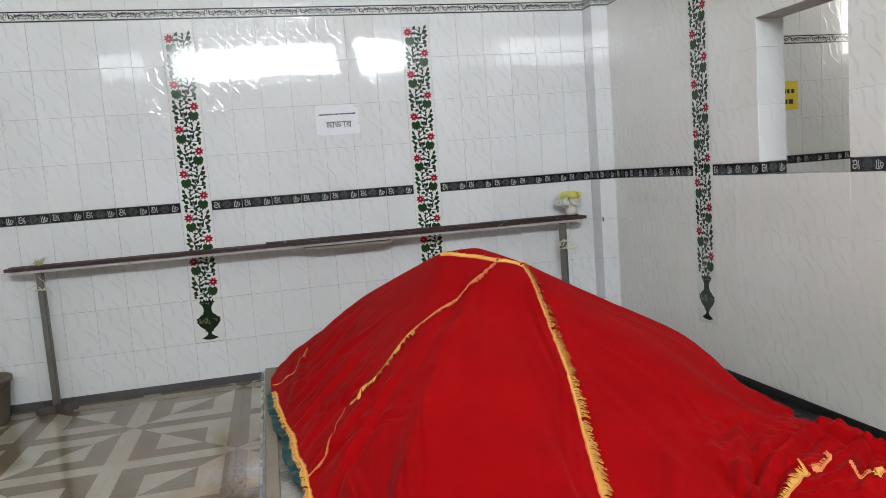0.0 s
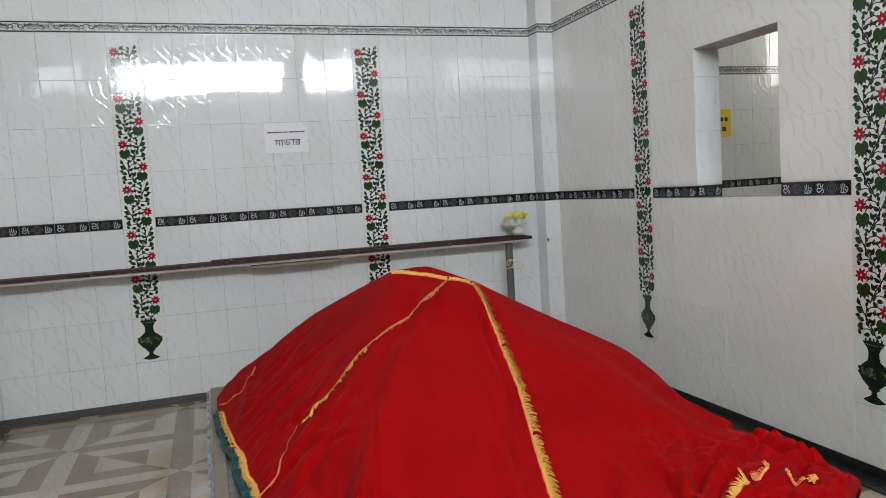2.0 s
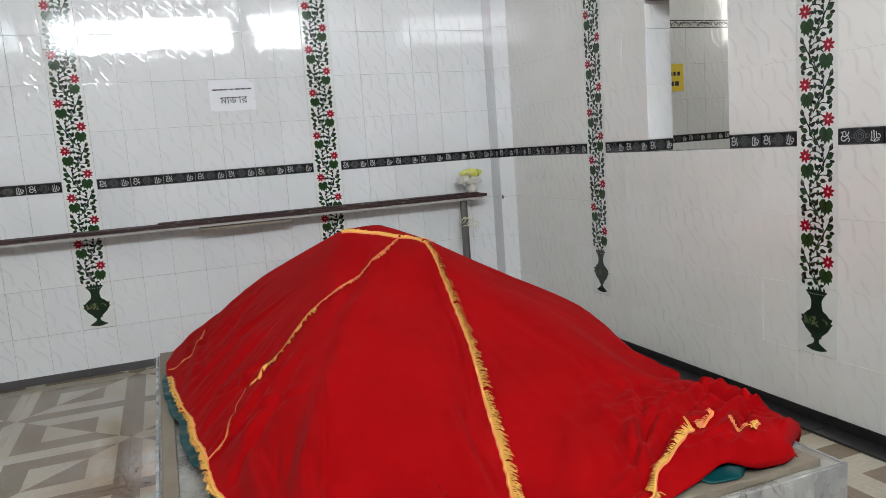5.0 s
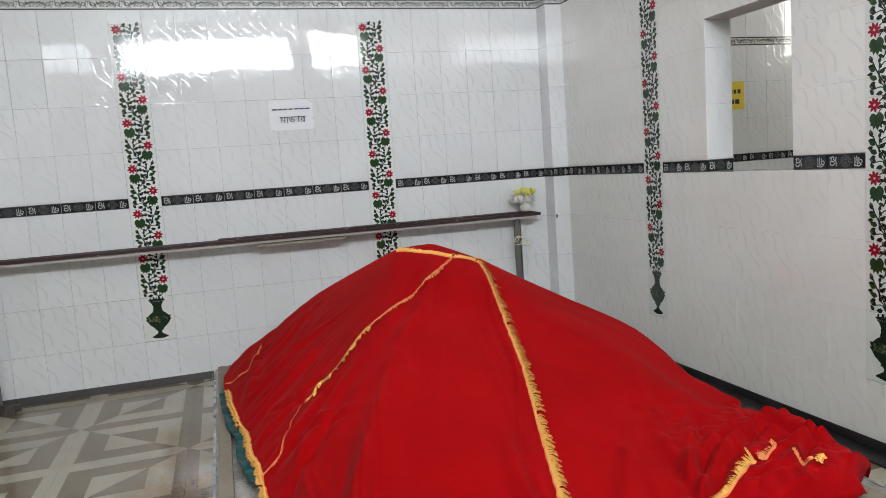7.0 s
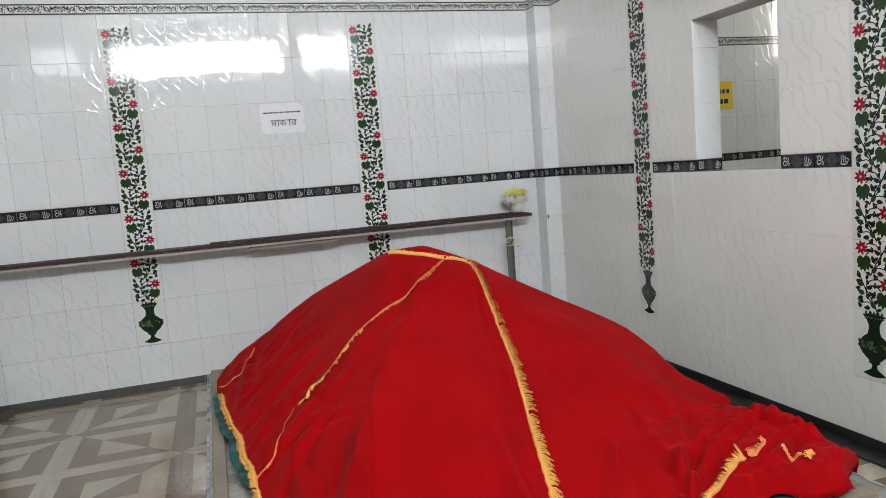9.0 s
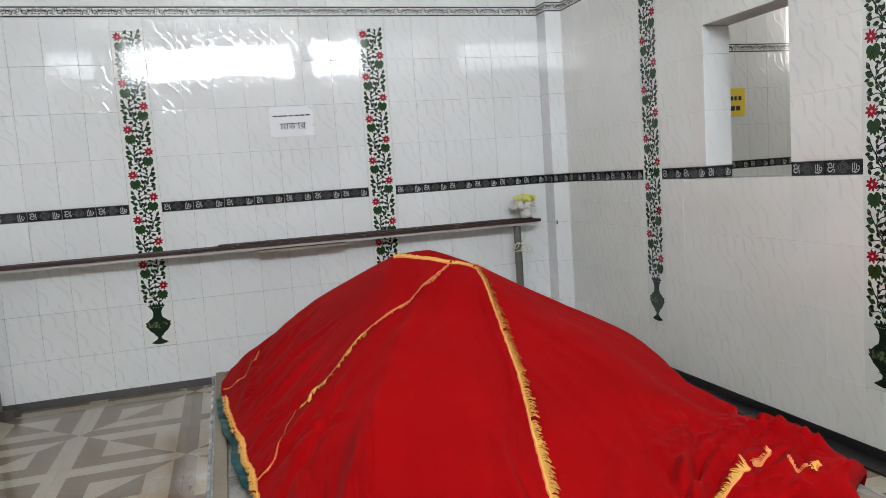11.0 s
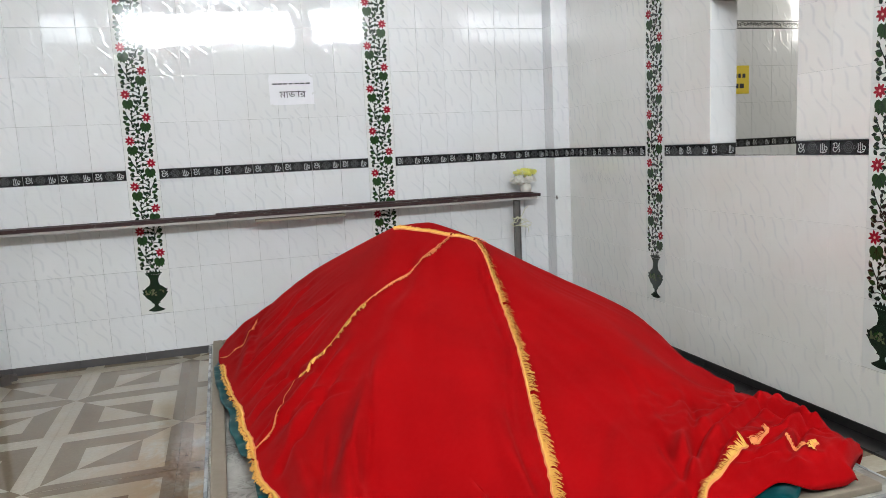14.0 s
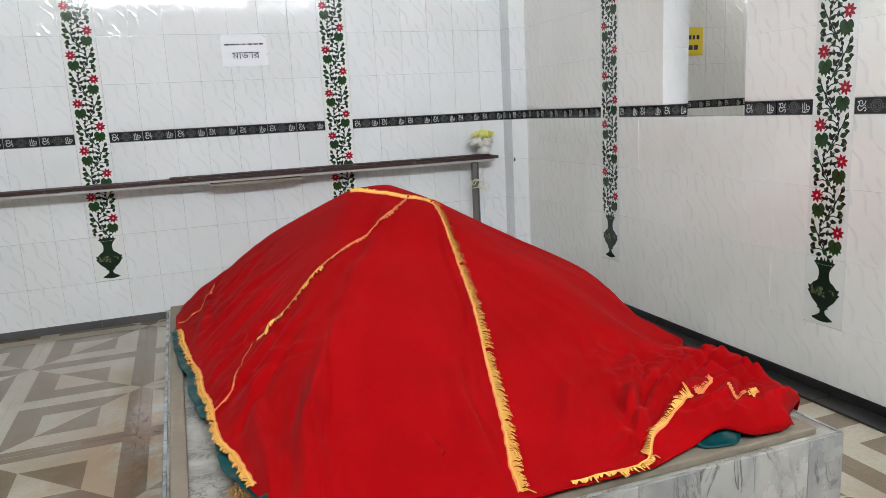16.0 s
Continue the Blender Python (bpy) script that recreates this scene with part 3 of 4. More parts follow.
def blur(g, times):
    for _ in range(times):
        p = np.pad(g, 1, mode="edge")
        g = (p[:-2, 1:-1] + p[2:, 1:-1] + p[1:-1, :-2] + p[1:-1, 2:] + 4 * g) / 8
    return g


GRID = blur(GRID, 3)


def smooth(a, b, x):
    t = min(1.0, max(0.0, (x - a) / (b - a)))
    return t * t * (3 - 2 * t)


def bump(x, y, cx, cy, rx, ry, turn=0.0):
    c, s = math.cos(turn), math.sin(turn)
    u, v = ((x - cx) * c + (y - cy) * s) / rx, (-(x - cx) * s + (y - cy) * c) / ry
    return math.exp(-(u * u + v * v))


FOLDS = [(0.06, -2.14, -0.3, -3.4, 0.014, 0.009), (-0.15, -2.9, -0.3, -3.5, 0.018, 0.008),
         (-0.56, -2.75, -0.79, -3.4, 0.011, 0.008), (-0.676, -2.95, -0.8, -3.55, 0.011, 0.009), (-0.81, -3.0, -0.86, -3.5, 0.013, 0.012),
         (0.3, -2.94, 0.16, -3.42, 0.02, 0.01),
         (-0.95, -2.3, -0.75, -2.58, 0.02, 0.015), (-0.94, -2.7, -0.7, -2.85, 0.02, 0.016), (-0.93, -3.0, -0.72, -2.75, 0.022, 0.018),
         (-0.86, -1.95, -0.6, -2.0, 0.02, 0.014)]

HEAP_FOLDS = [(0.02, -3.58, 0.44, -3.335, 0.014, 0.026), (0.12, -3.47, 0.5, -3.2, 0.013, 0.022), (0.2, -3.47, 0.42, -3.08, 0.014, 0.02),
              (0.42, -3.53, 0.7, -3.36, 0.012, 0.026), (0.5, -3.42, 0.76, -3.4, 0.011, 0.02), (0.42, -3.3, 0.74, -3.18, 0.013, 0.024),
              (0.3, -3.5, 0.48, -3.49, 0.012, 0.018), (0.6, -3.12, 0.68, -3.42, 0.012, 0.016), (0.08, -3.59, 0.19, -3.3, 0.013, 0.014)]

# broad, rounded folds: from, to, half width, height
RIDGES = [(-0.7, -3.03, -0.84, -3.6, 0.034, 0.03), (-0.87, -2.85, -0.89, -3.48, 0.028, 0.024), (-0.26, -3.1, -0.36, -3.6, 0.034, 0.016),
          (-0.48, -2.66, -0.72, -3.2, 0.05, 0.02), (-0.7, -1.93, -0.98, -1.97, 0.028, 0.018), (-0.7, -2.14, -1.0, -2.24, 0.026, 0.02),
          (-0.74, -2.36, -1.0, -2.47, 0.024, 0.016), (-0.76, -2.58, -0.98, -2.72, 0.026, 0.018), (-0.64, -2.56, -0.88, -2.84, 0.03, 0.018), (-0.92, -1.42, -1.02, -1.96, 0.026, 0.02),
          (-0.66, -1.62, -0.9, -1.72, 0.03, 0.016), (0.28, -3.02, 0.15, -3.58, 0.034, 0.022), (0.1, -3.2, -0.16, -3.58, 0.03, 0.014), (-0.15, -2.0, -0.52, -2.7, 0.035, 0.016)]


def cloth_z(x, y):
    """Height of the draped cloth, with sag and folds."""
    fx = min(max((x - GX[0]) / (GX[1] - GX[0]), 0), len(GX) - 1.001)
    fy = min(max((y - GY[0]) / (GY[1] - GY[0]), 0), len(GY) - 1.001)
    i, j = int(fx), int(fy)
    u, v = fx - i, fy - j
    z = float((1 - v) * ((1 - u) * GRID[j, i] + u * GRID[j, i + 1]) + v * ((1 - u) * GRID[j + 1, i] + u * GRID[j + 1, i + 1]))
    h = (z - 0.345) / 0.6
    front = smooth(-1.85, -2.35, y)
    z -= 0.42 * 0.6 * h * (1 - h) * front * math.exp(-(((x - 0.08) / 0.42) ** 2))
    # folds that run down from the ridge, deeper towards the foot
    ang = math.atan2(y + 1.85, x + 0.05)
    low = smooth(0.85, 0.1, h) * smooth(0.0, 0.12, h)
    z += 0.018 * low * (0.5 - abs(noise.noise((ang * 4.5, h * 1.2, 0.3)))) + 0.014 * low * (0.4 - abs(noise.noise((ang * 10, h * 2.0, 4.1))))
    z += 0.01 * noise.noise((x * 3, y * 3, 1.7)) * smooth(0.0, 0.2, h)
    # short wrinkles on the west side
    west = smooth(-0.5, -0.75, x) * smooth(-3.3, -2.7, y) * smooth(0.0, 0.1, h)
    z += 0.018 * west * (0.35 - abs(noise.noise((x * 4 + y * 2, y * 5 - x * 3, 2.2)))) + 0.012 * west * (abs(noise.noise((x * 8 + y * 3, y * 8 - x * 5, 5))) - 0.25)
    # creases: a groove with a rounded lip beside it
    for x0, y0, x1, y1, w, d in FOLDS:
        dx, dy = x1 - x0, y1 - y0
        ln = math.hypot(dx, dy)
        a = ((x - x0) * dx + (y - y0) * dy) / ln
        if -0.1 < a < ln + 0.1:
            b = (-(x - x0) * dy + (y - y0) * dx) / ln + 0.02 * math.sin(a * 7 + x0 * 9)
            u = b / (0.75 * w)
            if abs(u) < 6:
                fade = smooth(-0.08, 0.12, a) * smooth(ln + 0.1, ln - 0.1, a) * smooth(0.0, 0.06, h)
                z += 0.8 * d * fade * (0.8 * math.exp(-((u - 1.7) ** 2) / 1.6) - math.exp(-u * u))
    for x0, y0, x1, y1, w, d in RIDGES:
        dx, dy = x1 - x0, y1 - y0
        ln = math.hypot(dx, dy)
        a = ((x - x0) * dx + (y - y0) * dy) / ln
        if -0.1 < a < ln + 0.1:
            b = (-(x - x0) * dy + (y - y0) * dx) / ln + 0.03 * noise.noise((a * 4, x0 * 9, y0 * 7))
            u = b / (w * (0.8 + 0.4 * a / ln))
            if abs(u) < 4:
                fade = smooth(-0.1, 0.15, a) * smooth(ln + 0.1, ln - 0.06, a) * smooth(0.0, 0.05, h)
                z += d * fade * (math.exp(-u * u) - 0.45 * math.exp(-((abs(u) - 1.7) ** 2) * 1.5))
    # bunched cloth at the south-east corner
    z -= 0.08 * bump(x, y, 0.66, -2.78, 0.22, 0.26) * smooth(0.0, 0.25, h)
    z -= 0.055 * bump(x, y, 0.68, -3.05, 0.3, 0.26) * smooth(0.0, 0.2, h)
    w = smooth(0.1, 0.42, x) * smooth(-2.92, -3.2, y)
    if w > 0:
        u, v = 0.88 * x + 0.47 * (y + 3.4), -0.47 * x + 0.88 * (y + 3.4)
        top = 0.412 + 0.02 * bump(x, y, 0.68, -3.2, 0.1, 0.14) - 0.03 * smooth(0.68, 0.78, x) - 0.02 * smooth(-3.48, -3.6, y)
        top += 0.06 * (0.24 - abs(noise.noise((u * 3.2, v * 8 + 1.5, 7.7)))) + 0.02 * (abs(noise.noise((u * 3 + 3 + v * 2, v * 13 - u * 2, 2.4))) ** 0.7 - 0.3) + 0.045 * bump(x, y, 0.74, -3.0, 0.09, 0.1) + 0.012 * noise.noise((x * 24, y * 24, 3))
        z += w * (top - z)
    if x > -0.1 and y < -2.9:
        # sharp creases: a narrow groove with a full, rounded lip
        for x0, y0, x1, y1, w, d in HEAP_FOLDS:
            dx, dy = x1 - x0, y1 - y0
            ln = math.hypot(dx, dy)
            a = ((x - x0) * dx + (y - y0) * dy) / ln
            if -0.08 < a < ln + 0.08:
                b = (-(x - x0) * dy + (y - y0) * dx) / ln + 0.014 * math.sin(a * 11 + x0 * 19)
                u = b / w
                if abs(u) < 7:
                    z += d * smooth(-0.06, 0.1, a) * smooth(ln + 0.08, ln - 0.08, a) * (0.75 * math.exp(-((u - 2.2) ** 2) / 2.6) - math.exp(-u * u))
    if x > 0.0 and y < -2.9:
        # the edge rolls under
        d = max(0.0, min(y - yf(x), (xr(y) - x) * 0.8)) / (0.05 + 0.02 * noise.noise((x * 7, y * 7, 9)))
        z = 0.336 + (z - 0.336) * (1 - (1 - min(1.0, d)) ** 2.4)
        z += 0.034 * bump(x, 0, 0.35, 0, 0.075, 1) * (1 - min(1.0, d))
    return max(z, 0.33)


def xl(y):
    return -1.105 + 0.09 * smooth(-1.36, -1.14, y) + 0.1 * smooth(-1.4, -2.9, y) + 0.12 * smooth(-2.8, -3.6, y) + 0.012 * noise.noise((y * 5, 0, 0))


def xr(y):
    return 0.765 + 0.03 * noise.noise((y * 5.1, 4, 0)) + 0.05 * bump(0, y, 0, -3.43, 1, 0.035) - 0.15 * smooth(-3.44, -3.6, y)


def yf(x):
    """The front hem: it draws back where the under cloth shows."""
    hem = -3.648 + 0.06 * smooth(0.05, 0.3, x) - 0.03 * smooth(0.36, 0.48, x) + 0.02 * smooth(0.55, 0.64, x)
    return hem + 0.008 * noise.noise((x * 9, 2, 0)) - 0.26 * smooth(-0.46, -0.5, x)


def drape(x, y, lift, z_of=cloth_z):
    """The point of the cloth above (x, y); past the platform's edges it hangs down."""
    z = z_of(x, max(min(y, -1.05), -3.62)) + lift
    if y < -3.655:
        over = -3.655 - y
        z = z_of(x, -3.62) + lift - over
        y = -3.665 - 0.012 * math.sin(x * 40) * min(1, over * 8) - 0.02 * min(1, over * 10)
        z = max(z, 0.02)
    if x > 0.765:
        over = x - 0.765
        z -= 1.2 * over
        x = 0.77 + 0.25 * over
    return Vector((x, y, z))


def sheet(name, mat, parent, left, right, front, back, lift, nx=260, ny=320, label=""):
    bm = bmesh.new()
    rows = []
    for j in range(ny + 1):
        row = []
        for i in range(nx + 1):
            s, t = i / nx, j / ny
            y = back + (front(left(-3.58) + s * (right(-3.58) - left(-3.58))) - back) * t
            yy = max(y, -3.62)
            x = left(yy) + (right(yy) - left(yy)) * s
            row.append(bm.verts.new(drape(x, y, lift(x, y) if callable(lift) else lift)))
        rows.append(row)
    for r0, r1 in zip(rows, rows[1:]):
        for i in range(nx):
            bm.faces.new((r0[i], r1[i], r1[i + 1], r0[i + 1]))
    ob = part(name, bm, mat, parent, label, True)
    th = ob.modifiers.new("thickness", "SOLIDIFY")
    th.thickness, th.offset = 0.003, -1
    return ob


grave = tagged(new("tomb_cover"), "red cotton tomb cover with yellow fringe trims", "tomb cover")
sheet("red_cloth", RED_CLOTH, grave, xl, xr, yf, -1.09, 0.004, label="draped red cotton cloth")


def fringe(pts, parent, side=1, width=0.018, tassel=0.028, mat=FRINGE, seed=3, gap=0.0045, messy=0.35, fall=0.0):
    """A woven band with clumps of hanging threads that lies on the cloth along plan points."""
    rnd = random.Random(seed)
    line = []
    for (x0, y0), (x1, y1) in zip(pts, pts[1:]):
        n = max(1, int(math.hypot(x1 - x0, y1 - y0) / gap))
        line += [(x0 + (x1 - x0) * k / n, y0 + (y1 - y0) * k / n) for k in range(n)]
    bm = bmesh.new()
    last, left = None, 0
    for k, (x, y) in enumerate(line):
        a, b = line[max(k - 4, 0)], line[min(k + 4, len(line) - 1)]
        d = math.hypot(b[0] - a[0], b[1] - a[1]) or 1
        nx, ny = -(b[1] - a[1]) / d * side, (b[0] - a[0]) / d * side
        w = width * (0.8 + 0.5 * noise.noise((k * 0.07, seed, 0)))
        shift = 0.004 * noise.noise((k * 0.09, seed, 5))
        x, y = x + nx * shift, y + ny * shift
        p0, p1 = drape(x - nx * w / 2, y - ny * w / 2, 0.006), drape(x + nx * w / 2, y + ny * w / 2, 0.009)
        pm = (p0 + p1) / 2 + Vector((0, 0, 0.003))
        v = [bm.verts.new(p) for p in (p0, pm, p1)]
        if last:
            bm.faces.new((last[0], last[1], v[1], v[0]))
            bm.faces.new((last[1], last[2], v[2], v[1])).material_index = 1
        last = v
        if not tassel:
            continue
        if left <= 0:
            # the threads stick together in small clumps
            left = rnd.randint(3, 8)
            clump_lean, clump_len, missing = fall + rnd.gauss(0, messy * 0.6), tassel * rnd.uniform(0.75, 1.2), rnd.random() < 0.04
        left -= 1
        if missing:
            continue
        ln = clump_len * rnd.uniform(0.75, 1.15)
        lean = clump_lean + rnd.gauss(0, 0.12) + 0.08 * (left - 3)
        tx, ty = (b[0] - a[0]) / d, (b[1] - a[1]) / d
        ex, ey = x + nx * (w / 2 + ln) + tx * lean * ln, y + ny * (w / 2 + ln) + ty * lean * ln
        mx, my = x + nx * (w / 2 + ln * 0.5) + tx * lean * ln * 0.3, y + ny * (w / 2 + ln * 0.5) + ty * lean * ln * 0.3
        mid = drape(mx, my, 0.013 + rnd.uniform(0, 0.004))
        end = drape(ex, ey, 0.01 + rnd.uniform(0, 0.004))
        t = Vector((tx, ty, 0)) * 0.0027
        q = [bm.verts.new(p) for p in (p1 - t, p1 + t, mid + t, mid - t, end + t * 0.7, end - t * 0.7)]
        bm.faces.new((q[0], q[1], q[2], q[3])).material_index = 1
        bm.faces.new((q[3], q[2], q[4], q[5])).material_index = 1
    label = {"yellow_fringe": "yellow thread fringe", "orange_fringe": "thin orange braid", "gold_bead_fringe": "gold bead fringe"}[mat.name]
    return part("fringe_trim", bm, [PALE_FRINGE if mat is FRINGE else mat, mat], parent, label)


CROSS = (-0.02, -1.905)
fringe([(-0.26, -1.79), (-0.18, -1.82), (-0.1, -1.85), CROSS, (0.06, -1.91), (0.1, -1.94), (0.085, -2.07), (0.062, -2.2), (0.036, -2.35), (-0.004, -2.55), (-0.047, -2.74), (-0.098, -2.92), (-0.15, -3.1), (-0.235, -3.39), (-0.28, -3.52), (-0.3, -3.62)], grave, 1, 0.011, 0.026, seed=1, gap=0.0026, fall=0.45)
fringe([CROSS, (-0.185, -2.08), (-0.33, -2.21), (-0.45, -2.31), (-0.53, -2.35)], grave, 1, 0.009, 0.012, PALE_FRINGE, seed=2, gap=0.003, fall=0.3)
fringe([(-0.53, -2.35), (-0.575, -2.38), (-0.63, -2.43), (-0.685, -2.48), (-0.745, -2.505), (-0.81, -2.51)], grave, 1, 0.01, 0.026, seed=12, gap=0.003, fall=0.4)
fringe([(-0.83, -2.5), (-0.87, -2.55), (-0.885, -2.6)], grave, 1, 0.006, 0.0, PALE_FRINGE, seed=4)
fringe([(-0.9, -2.66), (-0.93, -2.715), (-0.96, -2.73), (-1.0, -2.74)], grave, 1, 0.008, 0.006, PALE_FRINGE, seed=14)
fringe([CROSS, (0.09, -1.88), (0.2, -1.84)], grave, 1, 0.012, 0.0, seed=5)
fringe([(xl(y) + 0.012, y) for y in np.arange(-1.62, -3.36, -0.06)], grave, -1, 0.013, 0.017, seed=6, messy=0.5, gap=0.003)
fringe([(-0.911, -1.42), (-0.937, -1.53), (-0.985, -1.57), (-1.056, -1.55), (-1.09, -1.5)], grave, 1, 0.009, 0.008, PALE_FRINGE, seed=7)
fringe([(x, yf(x) + 0.02) for x in np.arange(-0.16, 0.05, 0.03)] + [(0.05, -3.625), (0.085, -3.612), (0.105, -3.595)], grave, -1, 0.01, 0.022, seed=8, messy=0.5)
fringe([(0.105, -3.6), (0.125, -3.575), (0.15, -3.55), (0.19, -3.527), (0.235, -3.505), (0.276, -3.489), (0.33, -3.458), (0.39, -3.422)], grave, 1, 0.01, 0.024, seed=9, messy=0.4)
fringe([(0.4, -3.43), (0.44, -3.412), (0.475, -3.405), (0.49, -3.39)], grave, 1, 0.008, 0.018, PALE_FRINGE, seed=15, messy=0.9)
fringe([(0.47, -3.485), (0.5, -3.49), (0.52, -3.51)], grave, 1, 0.006, 0.014, PALE_FRINGE, seed=10, messy=0.9)
fringe([(0.515, -3.545), (0.525, -3.525), (0.545, -3.51), (0.57, -3.505)], grave, 1, 0.01, 0.012, seed=13, messy=0.5)
fringe([(-0.57, -3.63), (-0.575, -3.7), (-0.58, -3.86)], grave, -1, 0.02, 0.018, seed=11)

under = tagged(new("under_cloth"), "teal satin cloth showing under the red tomb cover", "cloth")
sheet("teal_cloth", TEAL_CLOTH, under, lambda y: xl(y) - 0.036 * smooth(-1.5, -1.62, y) * (1 - smooth(-2.68, -2.8, y)) - 0.034 * bump(0, y, 0, -3.12, 1, 0.14) - 0.012 * noise.noise((y * 6, 9, 0)), lambda y: 0.58, lambda x: -3.5 - 0.115 * bump(x, 0, 0.36, 0, 0.14, 1), -1.2, lambda x, y: -0.006 + 0.03 * abs(noise.noise((x * 7, y * 10, 3))) * smooth(xl(y) + 0.01, xl(y) - 0.02, x) - 0.05 * smooth(0.1, -0.05, x) * smooth(xl(y) + 0.01, xl(y) + 0.1, x) - 0.027 * bump(x, 0, 0.35, 0, 0.1, 1) * smooth(-3.48, -3.56, y) - 0.035 * smooth(xl(y) + 0.01, xl(y) + 0.1, x) * smooth(-3.56, -3.44, y), 160, 220)


def teal_fold():
    """The thick fold of the under cloth that falls over the platform's south-west corner."""
    fall = [(-3.35, 0.335), (-3.4, 0.362), (-3.48, 0.372), (-3.58, 0.368), (-3.655, 0.36), (-3.69, 0.32), (-3.705, 0.22), (-3.7, 0.1), (-3.695, 0.04)]
    bm, rows, n = bmesh.new(), [], 60
    for j in range(65):
        t = j / 64 * (len(fall) - 1)
        k = min(int(t), len(fall) - 2)
        y = fall[k][0] + (fall[k + 1][0] - fall[k][0]) * (t - k)
        z = fall[k][1] + (fall[k + 1][1] - fall[k][1]) * (t - k)
        row = []
        for i in range(n + 1):
            u = i / n
            x0 = -1.0 - 0.085 * smooth(0, 2.0, t)
            x = x0 + (-0.86 - x0) * u
            edge = smooth(0, 0.16, u)
            lift = 0.05 * (0.4 - abs(noise.noise((u * 1.9 + t * 0.45, t * 0.6, 6)))) + 0.008 * noise.noise((u * 4 - t * 0.5, t + u, 8)) + 0.003 * noise.noise((u * 11, t * 1.5, 2))
            top = z if y <= -3.66 else 0.325 + (z - 0.325) * edge
            row.append(bm.verts.new((x, y - (lift if y <= -3.66 else 0) + 0.01 * (1 - edge), top + (lift * edge if y > -3.66 else 0))))
        rows.append(row)
    for r0, r1 in zip(rows, rows[1:]):
        for i in range(n):
            bm.faces.new((r0[i], r1[i], r1[i + 1], r0[i + 1]))
    ob = part("corner_fold", bm, TEAL_CLOTH, under, "bunched teal satin fold", True)
    th = ob.modifiers.new("thickness", "SOLIDIFY")
    th.thickness, th.offset = 0.003, -1


teal_fold()


def bead_fringe(x0, y0, x1, y1, rows=9):
    """Short strands of gold beads that lie on the platform."""
    rnd = random.Random(21)
    bm = bmesh.new()
    for k in range(rows):
        t = k / (rows - 1)
        x, y = x0 + (x1 - x0) * t, y0 + (y1 - y0) * t
        for q in range(8):
            at = Matrix.Translation((x - 0.007 * q + rnd.gauss(0, 0.0015), y - 0.002 * q + rnd.gauss(0, 0.0015), 0.318 + 0.004 * (7 - q) + rnd.uniform(0, 0.003)))
            bmesh.ops.create_icosphere(bm, subdivisions=1, radius=rnd.uniform(0.0035, 0.005), matrix=at)
    part("bead_fringe", bm, GOLD, under, "gold bead fringe", True)


bead_fringe(-0.935, -3.2, -0.915, -3.3)

# ---- floor tiles ----
def floor_tile_mesh(sx, sy, size=0.6):
    """A square tile with nested square bands, split along one diagonal; sx and sy mirror it."""
    bm = bmesh.new()
    h, j = size / 2, 0.0004
    s = [h - j, 0.245, 0.125]
    for k, a in enumerate(s):
        b = s[k + 1] if k < 2 else 0.0
        # half towards (+, +) of the diagonal from (-, +) to (+, -)
        up = [(-a, a), (-b, b), (b, b), (b, -b), (a, -a), (a, a)] if b else [(-a, a), (a, -a), (a, a)]
        dn = [(-x, -y) for x, y in up]
        for pts, slot in ((up, 1 if k % 2 == 0 else 0), (dn, 0 if k % 2 == 0 else 1)):
            poly(bm, [(x * sx, y * sy) for x, y in pts], slot, 0.0)
    bmesh.ops.remove_doubles(bm, verts=bm.verts[:], dist=1e-5)
    for f in bm.faces:
        f.normal_update()
        if f.normal.z < 0:
            f.normal_flip()
    rim = [(-s[0], -s[0]), (s[0], -s[0]), (s[0], s[0]), (-s[0], s[0])]
    for (x0, y0), (x1, y1) in zip(rim, rim[1:] + rim[:1]):
        bm.faces.new([bm.verts.new(p) for p in ((x0, y0, -0.009), (x1, y1, -0.009), (x1, y1, 0), (x0, y0, 0))]).material_index = 0
    me = bpy.data.meshes.new("floor_tile")
    bm.to_mesh(me)
    bm.free()
    me.materials.append(FLOOR_LIGHT)
    me.materials.append(FLOOR_BROWN)
    return me


FLOORS = {(sx, sy): floor_tile_mesh(sx, sy) for sx in (1, -1) for sy in (1, -1)}
NODE_X, NODE_Y = -1.31, -2.52
for i in range(-4, 5):
    for j in range(-7, 5):
        x, y = NODE_X + 0.6 * i + 0.3, NODE_Y + 0.6 * j + 0.3
        if x - 0.3 > 1.38 or y - 0.3 > -0.02 or x + 0.3 < WEST or y < SOUTH:
            continue
        ob = new("floor_tile", FLOORS[(1 if i % 2 else -1, 1 if j % 2 == 0 else -1)])
        ob.parent = floor
        ob.matrix_basis = pose(x, y, random.Random(i * 31 + j).uniform(-0.0006, 0.0004))

# dark border strip along the east wall
y = -0.146
while y > SOUTH:
    y1 = max(y - 0.4, SOUTH)
    ob = new("strip_tile", tile_mesh("strip_tile", 0.4, 0.112, DARK_FLOOR, 0.012, 0.003))
    ob.parent = floor
    ob.matrix_basis = Matrix.Translation((EAST + 0.004, y1, -0.002)) @ Matrix.Rotation(radians(90), 4, "Z")
    y = y1

# skirting
skirt = tagged(new("baseboard"), "dark glazed skirting along the walls", "skirting", kind="structure")
x = -3.6
while x < 1.38:
    w = min(0.4, 1.39 - x)
    ob = new("skirting_tile", tile_mesh("skirting_tile", w, 0.058, SKIRT, 0.012, 0.002))
    ob.parent = skirt
    ob.matrix_basis = Matrix.Translation((x, FACE_N, -0.006)) @ UP_X
    x += w
TO_EAST = Matrix(((0, 0, -1, 0), (-1, 0, 0, 0), (0, 1, 0, 0), (0, 0, 0, 1)))
y = 0.138
